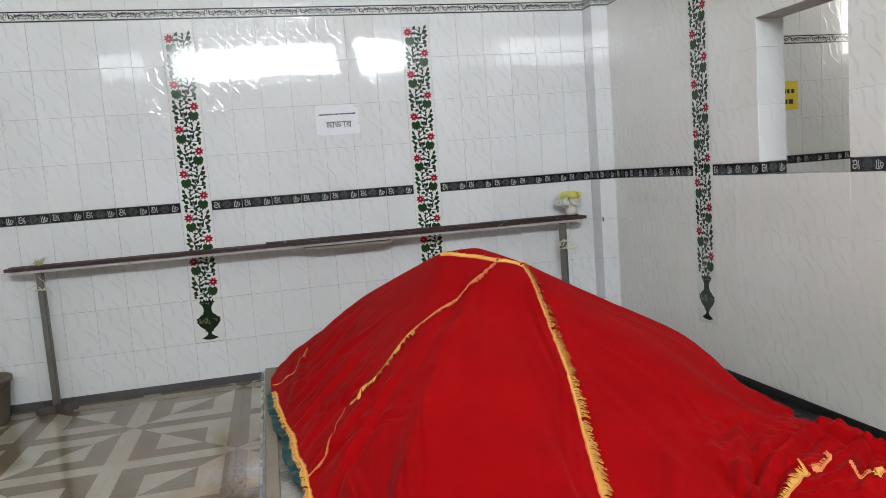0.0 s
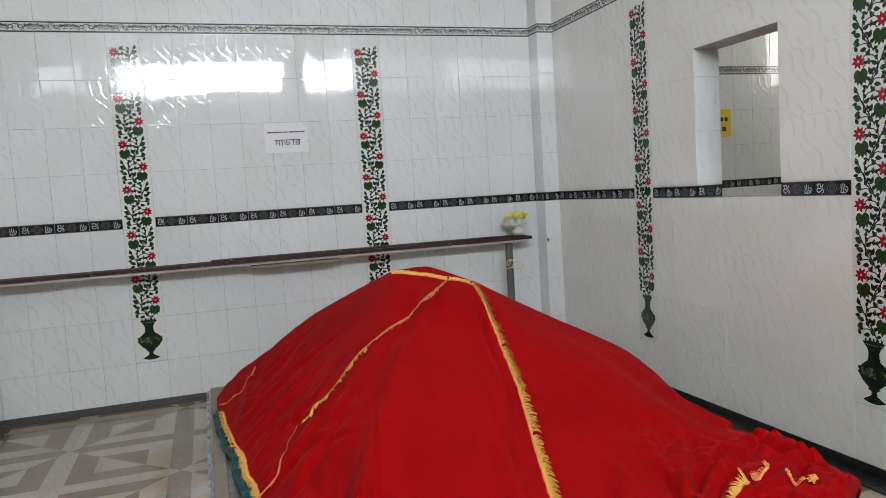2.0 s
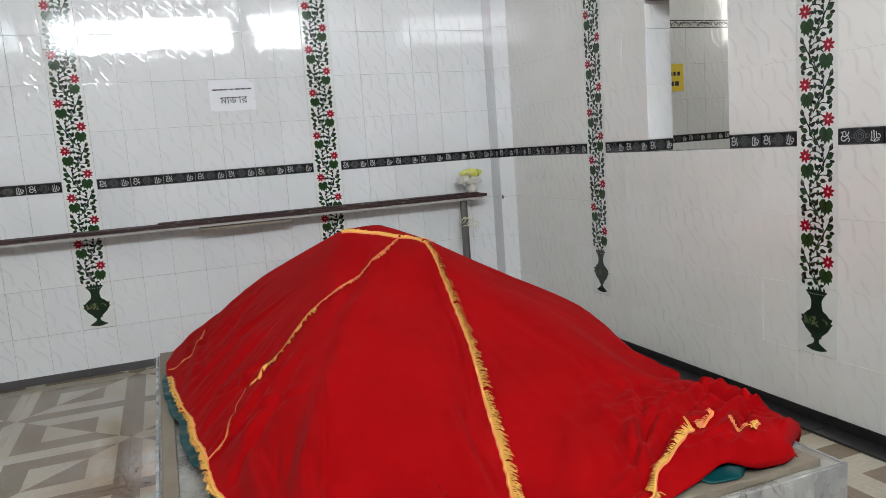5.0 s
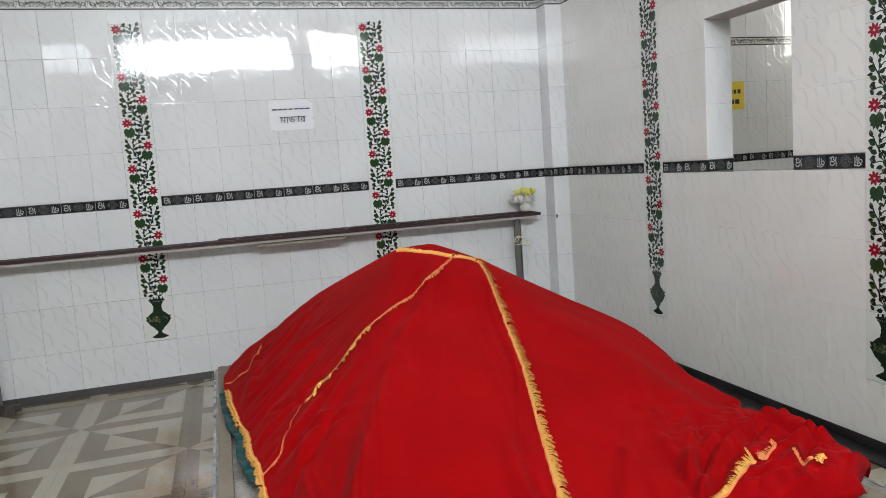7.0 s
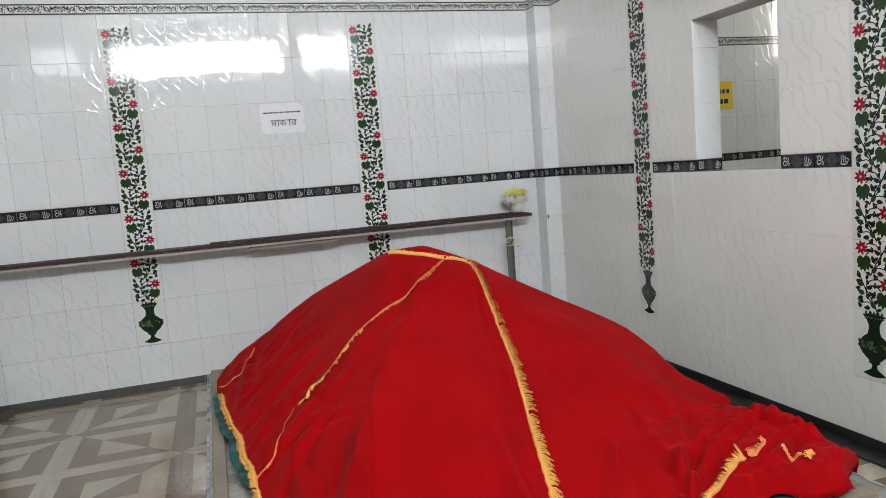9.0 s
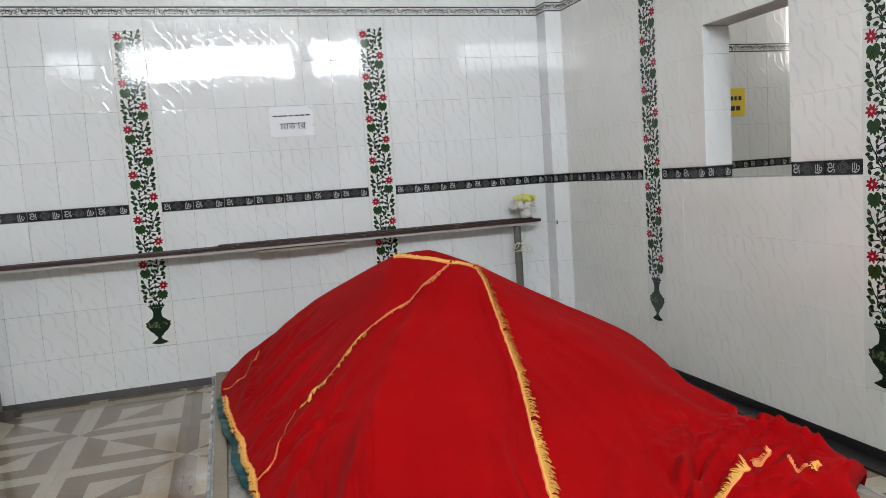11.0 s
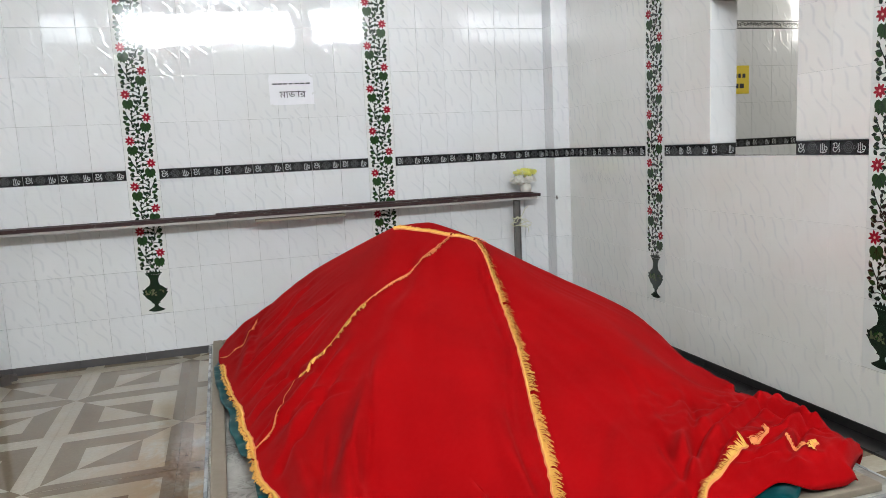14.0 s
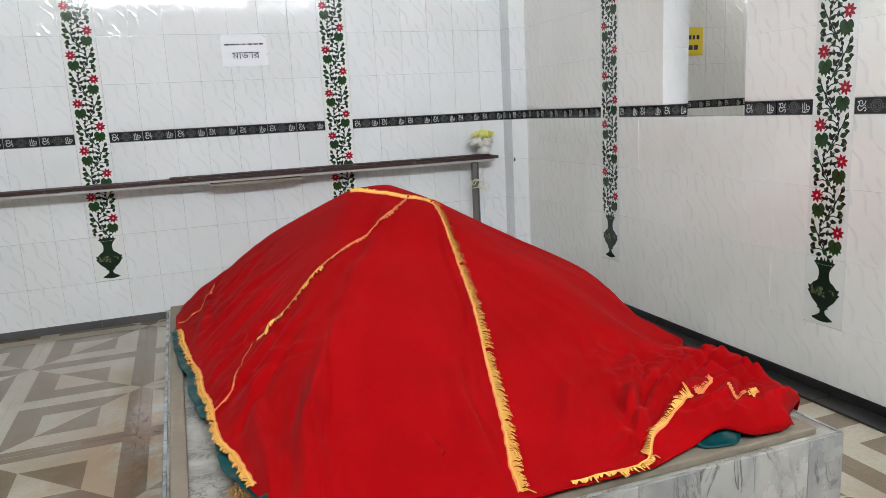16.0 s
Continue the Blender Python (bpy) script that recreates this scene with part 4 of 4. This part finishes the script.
while y < -SOUTH:
    ob = new("skirting_tile", tile_mesh("skirting_tile", 0.4, 0.046, DARK_FLOOR, 0.012, 0.002))
    ob.parent = skirt
    ob.matrix_basis = Matrix.Translation((EAST + 0.008, 0, 0.01)) @ TO_EAST @ Matrix.Translation((y, 0, 0))
    y += 0.4

# ---- wall tiles ----
NORTH_B = Matrix.Translation((0, FACE_N, 0)) @ UP_X
EAST_B = Matrix.Translation((EAST + 0.008, 0, 0)) @ TO_EAST
STRIPS_N, STRIPS_E = (-1.6, 0.0), (1.158, 2.775)
STRIP_Z0, STRIP_Z1 = 0.31, 2.38
STRIP_H = (STRIP_Z1 - STRIP_Z0) / 7


def skip_strips(starts):
    def skip(u0, u1, z0, z1):
        for s in starts:
            if abs(u0 - s) < 0.02:
                if z0 >= STRIP_Z0 - 0.01 and z1 <= STRIP_Z1 + 0.01:
                    return "no"
                if z0 < STRIP_Z1 < z1:
                    return (u0, u1, STRIP_Z1, z1)
        return None
    return skip


north_edges = [round(-3.6 + 0.2 * k, 3) for k in range(25)] + [1.39]
tile_run(wall_north, NORTH_B, north_edges, ROWS_OF_TILES, skip_strips(STRIPS_N))
side_rows = [(a, b, k) for a, b, k in ROWS_OF_TILES[:8]] + [(2.171, 2.238, "frieze"), (2.238, 2.538, "tile"), (2.538, 2.838, "tile")]
tile_run(wall_north, NORTH_B, [round(2.5 + 0.2 * k, 3) for k in range(13)], [r for r in side_rows if r[0] > 0.85])

s3, s4 = STRIPS_E
east_edges = [0.138, 0.16, 0.358, 0.558, 0.758, 0.958, s3, s3 + 0.2, s3 + 0.4, -OP_Y1, 1.975, 2.175, -OP_Y0, 2.58, s4, s4 + 0.2]
east_edges += [round(s4 + 0.2 + 0.2 * k, 3) for k in range(1, 17)]


def skip_east(u0, u1, z0, z1):
    if -OP_Y1 - 0.01 < u0 and u1 < -OP_Y0 + 0.01:
        if z0 > OP_Z0 - 0.01 and z1 < OP_Z1 + 0.01:
            return "no"
        if z0 < OP_Z1 < z1:
            return (u0, u1, OP_Z1, z1)
    return skip_strips(STRIPS_E)(u0, u1, z0, z1)


tile_run(wall_east, EAST_B, east_edges, ROWS_OF_TILES, skip_east, WARM_TILE)

# faint pencil strokes on the wall beside the pillar
rnd = random.Random(8)
bm = bmesh.new()
for k in range(34):
    u, v, ln = rnd.uniform(0.32, 1.0), 1.06 + rnd.gauss(0, 0.02), rnd.uniform(0.02, 0.075)
    ribbon(bm, [(u, v - ln / 2), (u + 0.3 * ln, v), (u + 0.35 * ln + rnd.gauss(0, 0.006), v + ln / 2)], 0.0022, 0, 0.00002 * k)
marks = part("pencil_marks", bm, PENCIL, wall_east, "faint grey pencil strokes")
marks.matrix_basis = EAST_B @ Matrix.Translation((0, 0, WALL_FRONT + 0.0022))

# the pillar's two faces
tile_run(column, Matrix.Translation((0, -0.138, 0)) @ UP_X, [1.39, EAST], ROWS_OF_TILES)
tile_run(column, Matrix.Translation((1.398, 0, 0)) @ TO_EAST, [0.0, 0.146], ROWS_OF_TILES)

# jambs, sill and head of the opening
JAMB_X = [EAST, EAST + TH]
tile_run(wall_east, Matrix.Translation((0, OP_Y1 + 0.008, 0)) @ UP_X, JAMB_X, [(1.205, 1.272, "border"), (1.272, 1.571, "tile"), (1.571, 1.871, "tile"), (1.871, 2.018, "tile")])
tile_run(wall_east, Matrix.Translation((0, OP_Y0 - 0.008, 0)) @ Matrix(((-1, 0, 0, 0), (0, 0, 1, 0), (0, 1, 0, 0), (0, 0, 0, 1))), [-EAST - TH, -EAST], [(1.205, 1.272, "border"), (1.272, 1.571, "tile"), (1.571, 1.871, "tile"), (1.871, 2.018, "tile")])
for y0, y1 in ((OP_Y0, -2.18), (-2.18, -1.98), (-1.98, OP_Y1)):
    ob = new("sill_tile", tile_mesh("sill_tile", TH, y1 - y0, TILE))
    ob.parent = wall_east
    ob.matrix_basis = Matrix.Translation((EAST, y0, OP_Z0 - 0.008))


# ---- flower strips ----
def flower(bm, cx, cy, r):
    poly(bm, arc(cx, cy, r * 0.62, 0, 345, 12), 0)
    for k in range(8):
        a = k * math.tau / 8 + 0.2
        poly(bm, [(cx + q * r * math.cos(a + d), cy + q * r * math.sin(a + d)) for d, q in ((0, 0.15), (-0.38, 0.68), (-0.17, 0.95), (0, 1.15), (0.17, 0.95), (0.38, 0.68))], 0, 0.0001)
    poly(bm, arc(cx, cy, r * 0.2, 0, 315, 7), 1, 0.0002)


def vine_leaf(bm, cx, cy, r, turn=0):
    half = [(0.3, 0.92), (0.65, 0.86), (0.95, 0.5), (1.0, 0.1), (0.86, -0.12), (1.02, -0.5), (0.66, -0.52), (0.58, -1.0), (0.26, -0.72)]
    shape = [(0, 0.62)] + half + [(0, -1.2)] + [(-x, y) for x, y in reversed(half)]
    c, q = math.cos(turn), math.sin(turn)
    poly(bm, [(cx + r * (x * c - y * q), cy + r * (x * q + y * c)) for x, y in shape], 2, 0.0001)
    for a in (-130, -90, -50):
        ribbon(bm, [(cx, cy + 0.6 * r), (cx + 0.8 * r * math.cos(radians(a)), cy + 0.2 * r + 0.9 * r * math.sin(radians(a)))], r * 0.06, 3, 0.0002)


def small_leaf(bm, x, y, ang, ln, slot=3):
    c, q = math.cos(radians(ang)), math.sin(radians(ang))
    poly(bm, [(x + u * c - w * q, y + u * q + w * c) for u, w in ((0, 0), (0.3 * ln, 0.29 * ln), (0.65 * ln, 0.24 * ln), (ln, 0), (0.65 * ln, -0.24 * ln), (0.3 * ln, -0.29 * ln))], slot, 0.0001 + 0.00006 * (round(x * 977 + y * 613 + ang) % 9))


def finish(bm, mats):
    me = bpy.data.meshes.new("motif")
    bm.to_mesh(me)
    bm.free()
    for m in mats:
        me.materials.append(m)
    return me


def bud(bm, x, y, ang, ln):
    """A dark bud with a pale olive tip."""
    small_leaf(bm, x, y, ang, ln)
    c, q = math.cos(radians(ang)), math.sin(radians(ang))
    poly(bm, [(x + u * c - w * q, y + u * q + w * c) for u, w in ((0.45 * ln, 0.0), (0.7 * ln, 0.13 * ln), (0.93 * ln, 0.0), (0.7 * ln, -0.13 * ln))], 4, 0.0008)


def flower_motif():
    """Two flowers, two vine leaves, buds and forking stems on a tile of 0.2 by 0.3."""
    bm = bmesh.new()
    for side, base in ((1, 0.15), (-1, 0.002)):
        X = lambda v: 0.1 + side * v
        turned = lambda a: a if side > 0 else 180 - a
        flower(bm, X(-0.056), 0.113 + base, 0.028)
        vine_leaf(bm, X(-0.045), 0.05 + base, 0.034, 0.12 * side)
        for pts, w in (([(-0.018, -0.004), (0.0, 0.022), (0.012, 0.05), (0.032, 0.078), (0.05, 0.108), (0.064, 0.138)], 0.0062),
                       ([(0.0, 0.022), (0.026, 0.05), (0.036, 0.075), (0.03, 0.098), (0.008, 0.106), (-0.022, 0.098), (-0.034, 0.085)], 0.0052),
                       ([(0.04, 0.088), (0.03, 0.112), (0.012, 0.128), (-0.022, 0.134), (-0.034, 0.125)], 0.0048),
                       ([(0.004, 0.028), (0.03, 0.034), (0.048, 0.03)], 0.0044), ([(0.012, 0.05), (0.0, 0.07), (-0.006, 0.082)], 0.004)):
            ribbon(bm, [(X(x), y + base) for x, y in pts], w, 3)
        for x, y, a, ln in ((0.066, 0.132, 72, 0.034), (0.046, 0.03, 20, 0.036), (-0.004, 0.092, 100, 0.03), (0.0, 0.13, 140, 0.03)):
            bud(bm, X(x), y + base, turned(a), ln)
        for k, (x, y, a, ln) in enumerate(((0.056, 0.118, 5, 0.03), (0.05, 0.1, 25, 0.036), (0.042, 0.066, 20, 0.04), (0.008, 0.05, 118, 0.036), (0.002, 0.03, 150, 0.03),
                                           (-0.01, 0.01, 40, 0.036), (-0.014, 0.004, 165, 0.026), (0.016, 0.012, -10, 0.034), (0.024, 0.106, 70, 0.026), (0.062, 0.09, -5, 0.028), (0.05, 0.055, -25, 0.032), (0.03, 0.088, 150, 0.03), (-0.012, 0.1, 160, 0.026), (0.026, 0.044, 75, 0.028), (-0.012, 0.136, 60, 0.024), (0.06, 0.004, 60, 0.03), (0.036, 0.128, 115, 0.026), (0.004, 0.062, 40, 0.026))):
            small_leaf(bm, X(x), y + base, turned(a), ln, 2 if k in (1, 2, 5) else 3)
    return finish(bm, (PETAL, PISTIL, LEAF, STEM, SPOT))


def vase_motif():
    """A dark green footed vase with a beaded lip."""
    bm = bmesh.new()
    profile = [(0.05, 0.008), (0.052, 0.014), (0.03, 0.026), (0.015, 0.036), (0.012, 0.048), (0.016, 0.056), (0.03, 0.06), (0.024, 0.066), (0.034, 0.076), (0.056, 0.094), (0.07, 0.116), (0.073, 0.134), (0.068, 0.152), (0.05, 0.17), (0.032, 0.182), (0.027, 0.2), (0.026, 0.22), (0.034, 0.24), (0.05, 0.256), (0.054, 0.262)]
    for (r0, z0), (r1, z1) in zip(profile, profile[1:]):
        poly(bm, [(0.1 - r0, z0 + 0.014), (0.1 + r0, z0 + 0.014), (0.1 + r1, z1 + 0.014), (0.1 - r1, z1 + 0.014)], 3)
    poly(bm, [(0.1 - 0.05, 0.022)] + [(0.1 + 0.05 * math.cos(radians(a)), 0.03 - 0.016 * math.sin(radians(a))) for a in range(180, -1, -20)], 3, 0.0001)
    poly(bm, [(0.1 + 0.054 * math.cos(radians(a)), 0.276 + 0.008 * math.sin(radians(a))) for a in range(0, 360, 24)], 3, 0.0001)
    for k in range(15):
        a = radians(180 + 12 * k + 6)
        poly(bm, arc(0.1 + 0.05 * math.cos(a), 0.272 + 0.007 * math.sin(a), 0.0018, 0, 300, 5), 5, 0.0003)
    r = random.Random(4)
    for k in range(26):
        small_leaf(bm, 0.1 + r.uniform(-0.062, 0.055), 0.142 + r.uniform(-0.014, 0.022), r.uniform(0, 360), r.uniform(0.012, 0.022), 4 if r.random() < 0.75 else 2)
    for s in (-1, 1):
        small_leaf(bm, 0.1 + s * 0.064, 0.15, 90 - s * 35, 0.024, 3)
        small_leaf(bm, 0.1 + s * 0.062, 0.135, 90 - s * 60, 0.022, 3)
        small_leaf(bm, 0.1 + s * 0.012, 0.28, 90 - s * 25, 0.02)
    for dx in (-0.04, -0.02, 0.0, 0.022, 0.04):
        small_leaf(bm, 0.1 + dx, 0.279, 90 + dx * 300, 0.017)
    return finish(bm, (PETAL, PISTIL, LEAF, STEM, SPOT, PALE_MOTIF))


FLOWERS, VASE = flower_motif(), vase_motif()


def flower_strip(basis, u):
    s = tagged(new("flower_tile_strip"), "tile column printed with red flowers above a green vase", "decorative tiles", "flower tile strips")
    s.matrix_basis = basis @ Matrix.Translation((u, STRIP_Z0, 0))
    for k in range(7):
        ob = new("flower_tile" if k else "vase_tile", tile_mesh("flower_tile", 0.2, STRIP_H, IVORY))
        ob.parent = s
        ob.matrix_basis = Matrix.Translation((0, STRIP_H * k, 0))
        mo = new("motif", FLOWERS if k else VASE)
        mo.parent = ob
        mo.matrix_basis = Matrix.Translation((0, 0, WALL_FRONT + 0.0006))
    return s


for u in STRIPS_N:
    flower_strip(NORTH_B, u)
for u in STRIPS_E:
    flower_strip(EAST_B, u)


# ---- signs ----
def white_sign():
    s = tagged(new("paper_sign"), "white printed paper sign taped to the wall", "sign")
    s.matrix_basis = Matrix.Translation((-0.65, -0.003, 1.66)) @ UP_X @ pose(0, 0, 0, 0, 0, 0.6)
    bm = bmesh.new()
    nx, ny = 12, 8
    grid = [[bm.verts.new((0.298 * i / nx, 0.205 * j / ny, 0.0015 + 0.0025 * noise.noise((i * 0.5, j * 0.5, 3)))) for i in range(nx + 1)] for j in range(ny + 1)]
    for r0, r1 in zip(grid, grid[1:]):
        for i in range(nx):
            bm.faces.new((r0[i], r0[i + 1], r1[i + 1], r1[i]))
    part("sheet", bm, PAPER, s, "white paper")
    bm = bmesh.new()
    bar_lines(bm, 0.022, 0.285, 0.136, 0.009, 7, 0.0055, 0, 2)
    part("name_line", bm, PRINT, s, "line of small black print")
    txt = bpy.data.curves.new("word", "FONT")
    txt.body, txt.size, txt.align_x = "\u09ae\u09be\u099c\u09be\u09b0", 0.066, "CENTER"
    txt.extrude = 0.0002
    word = new("word", txt)
    word.parent = s
    word.matrix_basis = Matrix.Translation((0.155, 0.048, 0.0055))
    txt.materials.append(PRINT)
    tagged(word, "bold black printed word")
    for x, y, a in ((-0.008, 0.19, 40), (0.285, 0.19, -35), (-0.02, 0.07, 60), (0.3, 0.075, 30), (0.02, -0.004, -30), (0.19, -0.022, 45)):
        bm = bmesh.new()
        box(bm, -0.016, 0.016, -0.006, 0.006, 0.0004, 0.001)
        t = part("tape", bm, TAPE, s, "strip of clear tape")
        t.matrix_basis = Matrix.Translation((x, y, 0.004)) @ Matrix.Rotation(radians(a), 4, "Z")


white_sign()


def yellow_sign():
    s = tagged(new("yellow_sign"), "yellow printed paper notice on the far wall", "sign")
    s.matrix_basis = Matrix.Translation((3.015, -0.003, 1.645)) @ UP_X
    box_part("sheet", (0, 0.25, 0, 0.23, 0.0005, 0.002), YELLOW_PAPER, s)
    for k, (y, h, n) in enumerate(((0.13, 0.034, 5), (0.045, 0.038, 3))):
        bm = bmesh.new()
        bar_lines(bm, 0.02, 0.225, y, h, n, 0.0026, 0, 7 + k)
        part("print_line", bm, PRINT, s, "row of black print")


yellow_sign()


# ---- small things on and by the shelf ----
def flower_bunch():
    s = tagged(new("artificial_flowers"), "small bunch of white and yellow artificial flowers on the shelf", "flowers")
    s.location = (1.16, -0.12, 0.962)
    s.scale = (1.35, 1.2, 1.3)
    bm = bmesh.new()
    lathe(bm, [(0.0, 0), (0.028, 0), (0.034, 0.02), (0.026, 0.05), (0.032, 0.062), (0.024, 0.06), (0.0, 0.05)], 16)
    part("pot", bm, WHITE_PETAL, s, "small white pot", True)
    r = random.Random(12)
    for name, mat, n, zc, rad in (("white_blossoms", WHITE_PETAL, 95, 0.07, 0.068), ("yellow_blossoms", LIME_PETAL, 55, 0.112, 0.06)):
        bm = bmesh.new()
        for k in range(n):
            a, q = r.uniform(0, math.tau), math.sqrt(r.random())
            c = Vector((rad * 1.05 * q * math.cos(a) - (0.012 if name[0] == "w" else 0.002), rad * 0.6 * q * math.sin(a), zc + r.uniform(-0.032, 0.03) * (1.2 - q)))
            up = Vector((math.cos(a) * q, math.sin(a) * q - 0.4, 0.7)).normalized()
            e = up.orthogonal().normalized()
            f = up.cross(e)
            for p in range(5):
                t = p * math.tau / 5 + r.random()
                d, w = e * math.cos(t) + f * math.sin(t), e * -math.sin(t) + f * math.cos(t)
                ln = r.uniform(0.012, 0.019)
                v = [bm.verts.new(c + x) for x in (Vector((0, 0, 0)), d * ln * 0.6 + w * ln * 0.35 + up * 0.003, d * ln + up * 0.006, d * ln * 0.6 - w * ln * 0.35 + up * 0.003)]
                bm.faces.new(v)
        part(name, bm, mat, s, "white petals" if name[0] == "w" else "lime yellow petals")
    bm = bmesh.new()
    for k in range(9):
        a = k * 0.7
        tube(bm, [(0, 0, 0.04), (0.02 * math.cos(a), 0.015 * math.sin(a), 0.07), (0.05 * math.cos(a), 0.03 * math.sin(a), 0.1)], 0.0015, 4)
    part("stems", bm, LEAF, s)


flower_bunch()


def grass_tuft():
    s = tagged(new("dried_sprig"), "dry grass sprig lying on the shelf end", "dried plant")
    s.location = (-2.47, -0.12, 0.952)
    r = random.Random(3)
    bm = bmesh.new()
    for k in range(26):
        a, ln = r.uniform(0, math.tau), r.uniform(0.03, 0.075)
        b = Vector((r.uniform(-0.02, 0.02), r.uniform(-0.015, 0.015), 0))
        tip = b + Vector((math.cos(a) * ln * 0.7, math.sin(a) * ln * 0.4, ln * r.uniform(0.3, 0.8)))
        mid = (b + tip) / 2 + Vector((0, 0, ln * 0.2))
        tube(bm, [b, mid, tip], [0.0022, 0.0025, 0.0008], 4)
    part("blades", bm, STRAW, s)


grass_tuft()


def tied_twine(x, z, seed):
    s = tagged(new("twine"), "pale twine knotted round the shelf post", "string", "twine on the posts")
    s.location = (x, -0.145, z)
    r = random.Random(seed)
    bm = bmesh.new()
    tube(bm, [(0.032 * math.cos(a), 0.032 * math.sin(a), 0.004 * math.sin(3 * a)) for a in np.linspace(0, math.tau, 13)], 0.004, 5)
    part("loop", bm, TWINE, s)
    for k in range(4):
        bm = bmesh.new()
        p = Vector((0.01, -0.034, 0))
        pts = [p]
        a = r.uniform(-0.6, math.pi + 0.6)
        for q in range(6):
            p = p + Vector((0.017 * math.cos(a), -0.002, 0.019 * math.sin(a)))
            a += r.uniform(-0.8, 0.8)
            pts.append(p)
        tube(bm, pts, [0.0035, 0.0035, 0.003, 0.003, 0.003, 0.002, 0.0015], 5)
        part("loose_end", bm, TWINE, s)


tied_twine(1.068, 0.775, 2)
tied_twine(1.068, 0.72, 7)
tied_twine(-2.463, 0.8, 4)


def bucket():
    s = tagged(new("bucket"), "old cement-stained plastic bucket on the floor", "bucket")
    s.location = (-2.83, -0.2, 0.0)
    bm = bmesh.new()
    lathe(bm, [(0.0, 0.0), (0.1, 0.0), (0.105, 0.008), (0.135, 0.26), (0.148, 0.262), (0.15, 0.285), (0.143, 0.29), (0.134, 0.285), (0.128, 0.25), (0.098, 0.02), (0.0, 0.02)], 28)
    part("body", bm, BUCKET, s, "", True)
    bm = bmesh.new()
    tube(bm, [(0.15 * math.cos(a), -0.06 * math.sin(a) - 0.09, 0.27 - 0.06 * math.sin(a)) for a in np.linspace(0, math.pi, 12)], 0.003, 6)
    part("handle", bm, RUST, s, "rusty wire handle")


bucket()


def wall_hook(name, x, y, z, w, h, label):
    s = tagged(new(name), label, "hook")
    s.location = (x, y, z)
    bm = bmesh.new()
    box(bm, -w / 2, w / 2, -0.012, 0.0, -h / 2, h / 2, 0.002)
    part("plate", bm, RUST, s)
    bm = bmesh.new()
    tube(bm, [(0, -0.01, 0), (0, -0.02, -h * 0.2), (0, -0.022, h * 0.25)], 0.002, 6)
    part("prong", bm, RUST, s)


wall_hook("wall_hook", 1.399, -0.147, 0.905, 0.006, 0.03, "small dark iron hook on the pillar")
wall_hook("cable_bracket", 1.5, -0.147, 2.79, 0.05, 0.05, "small black bracket high on the pillar")
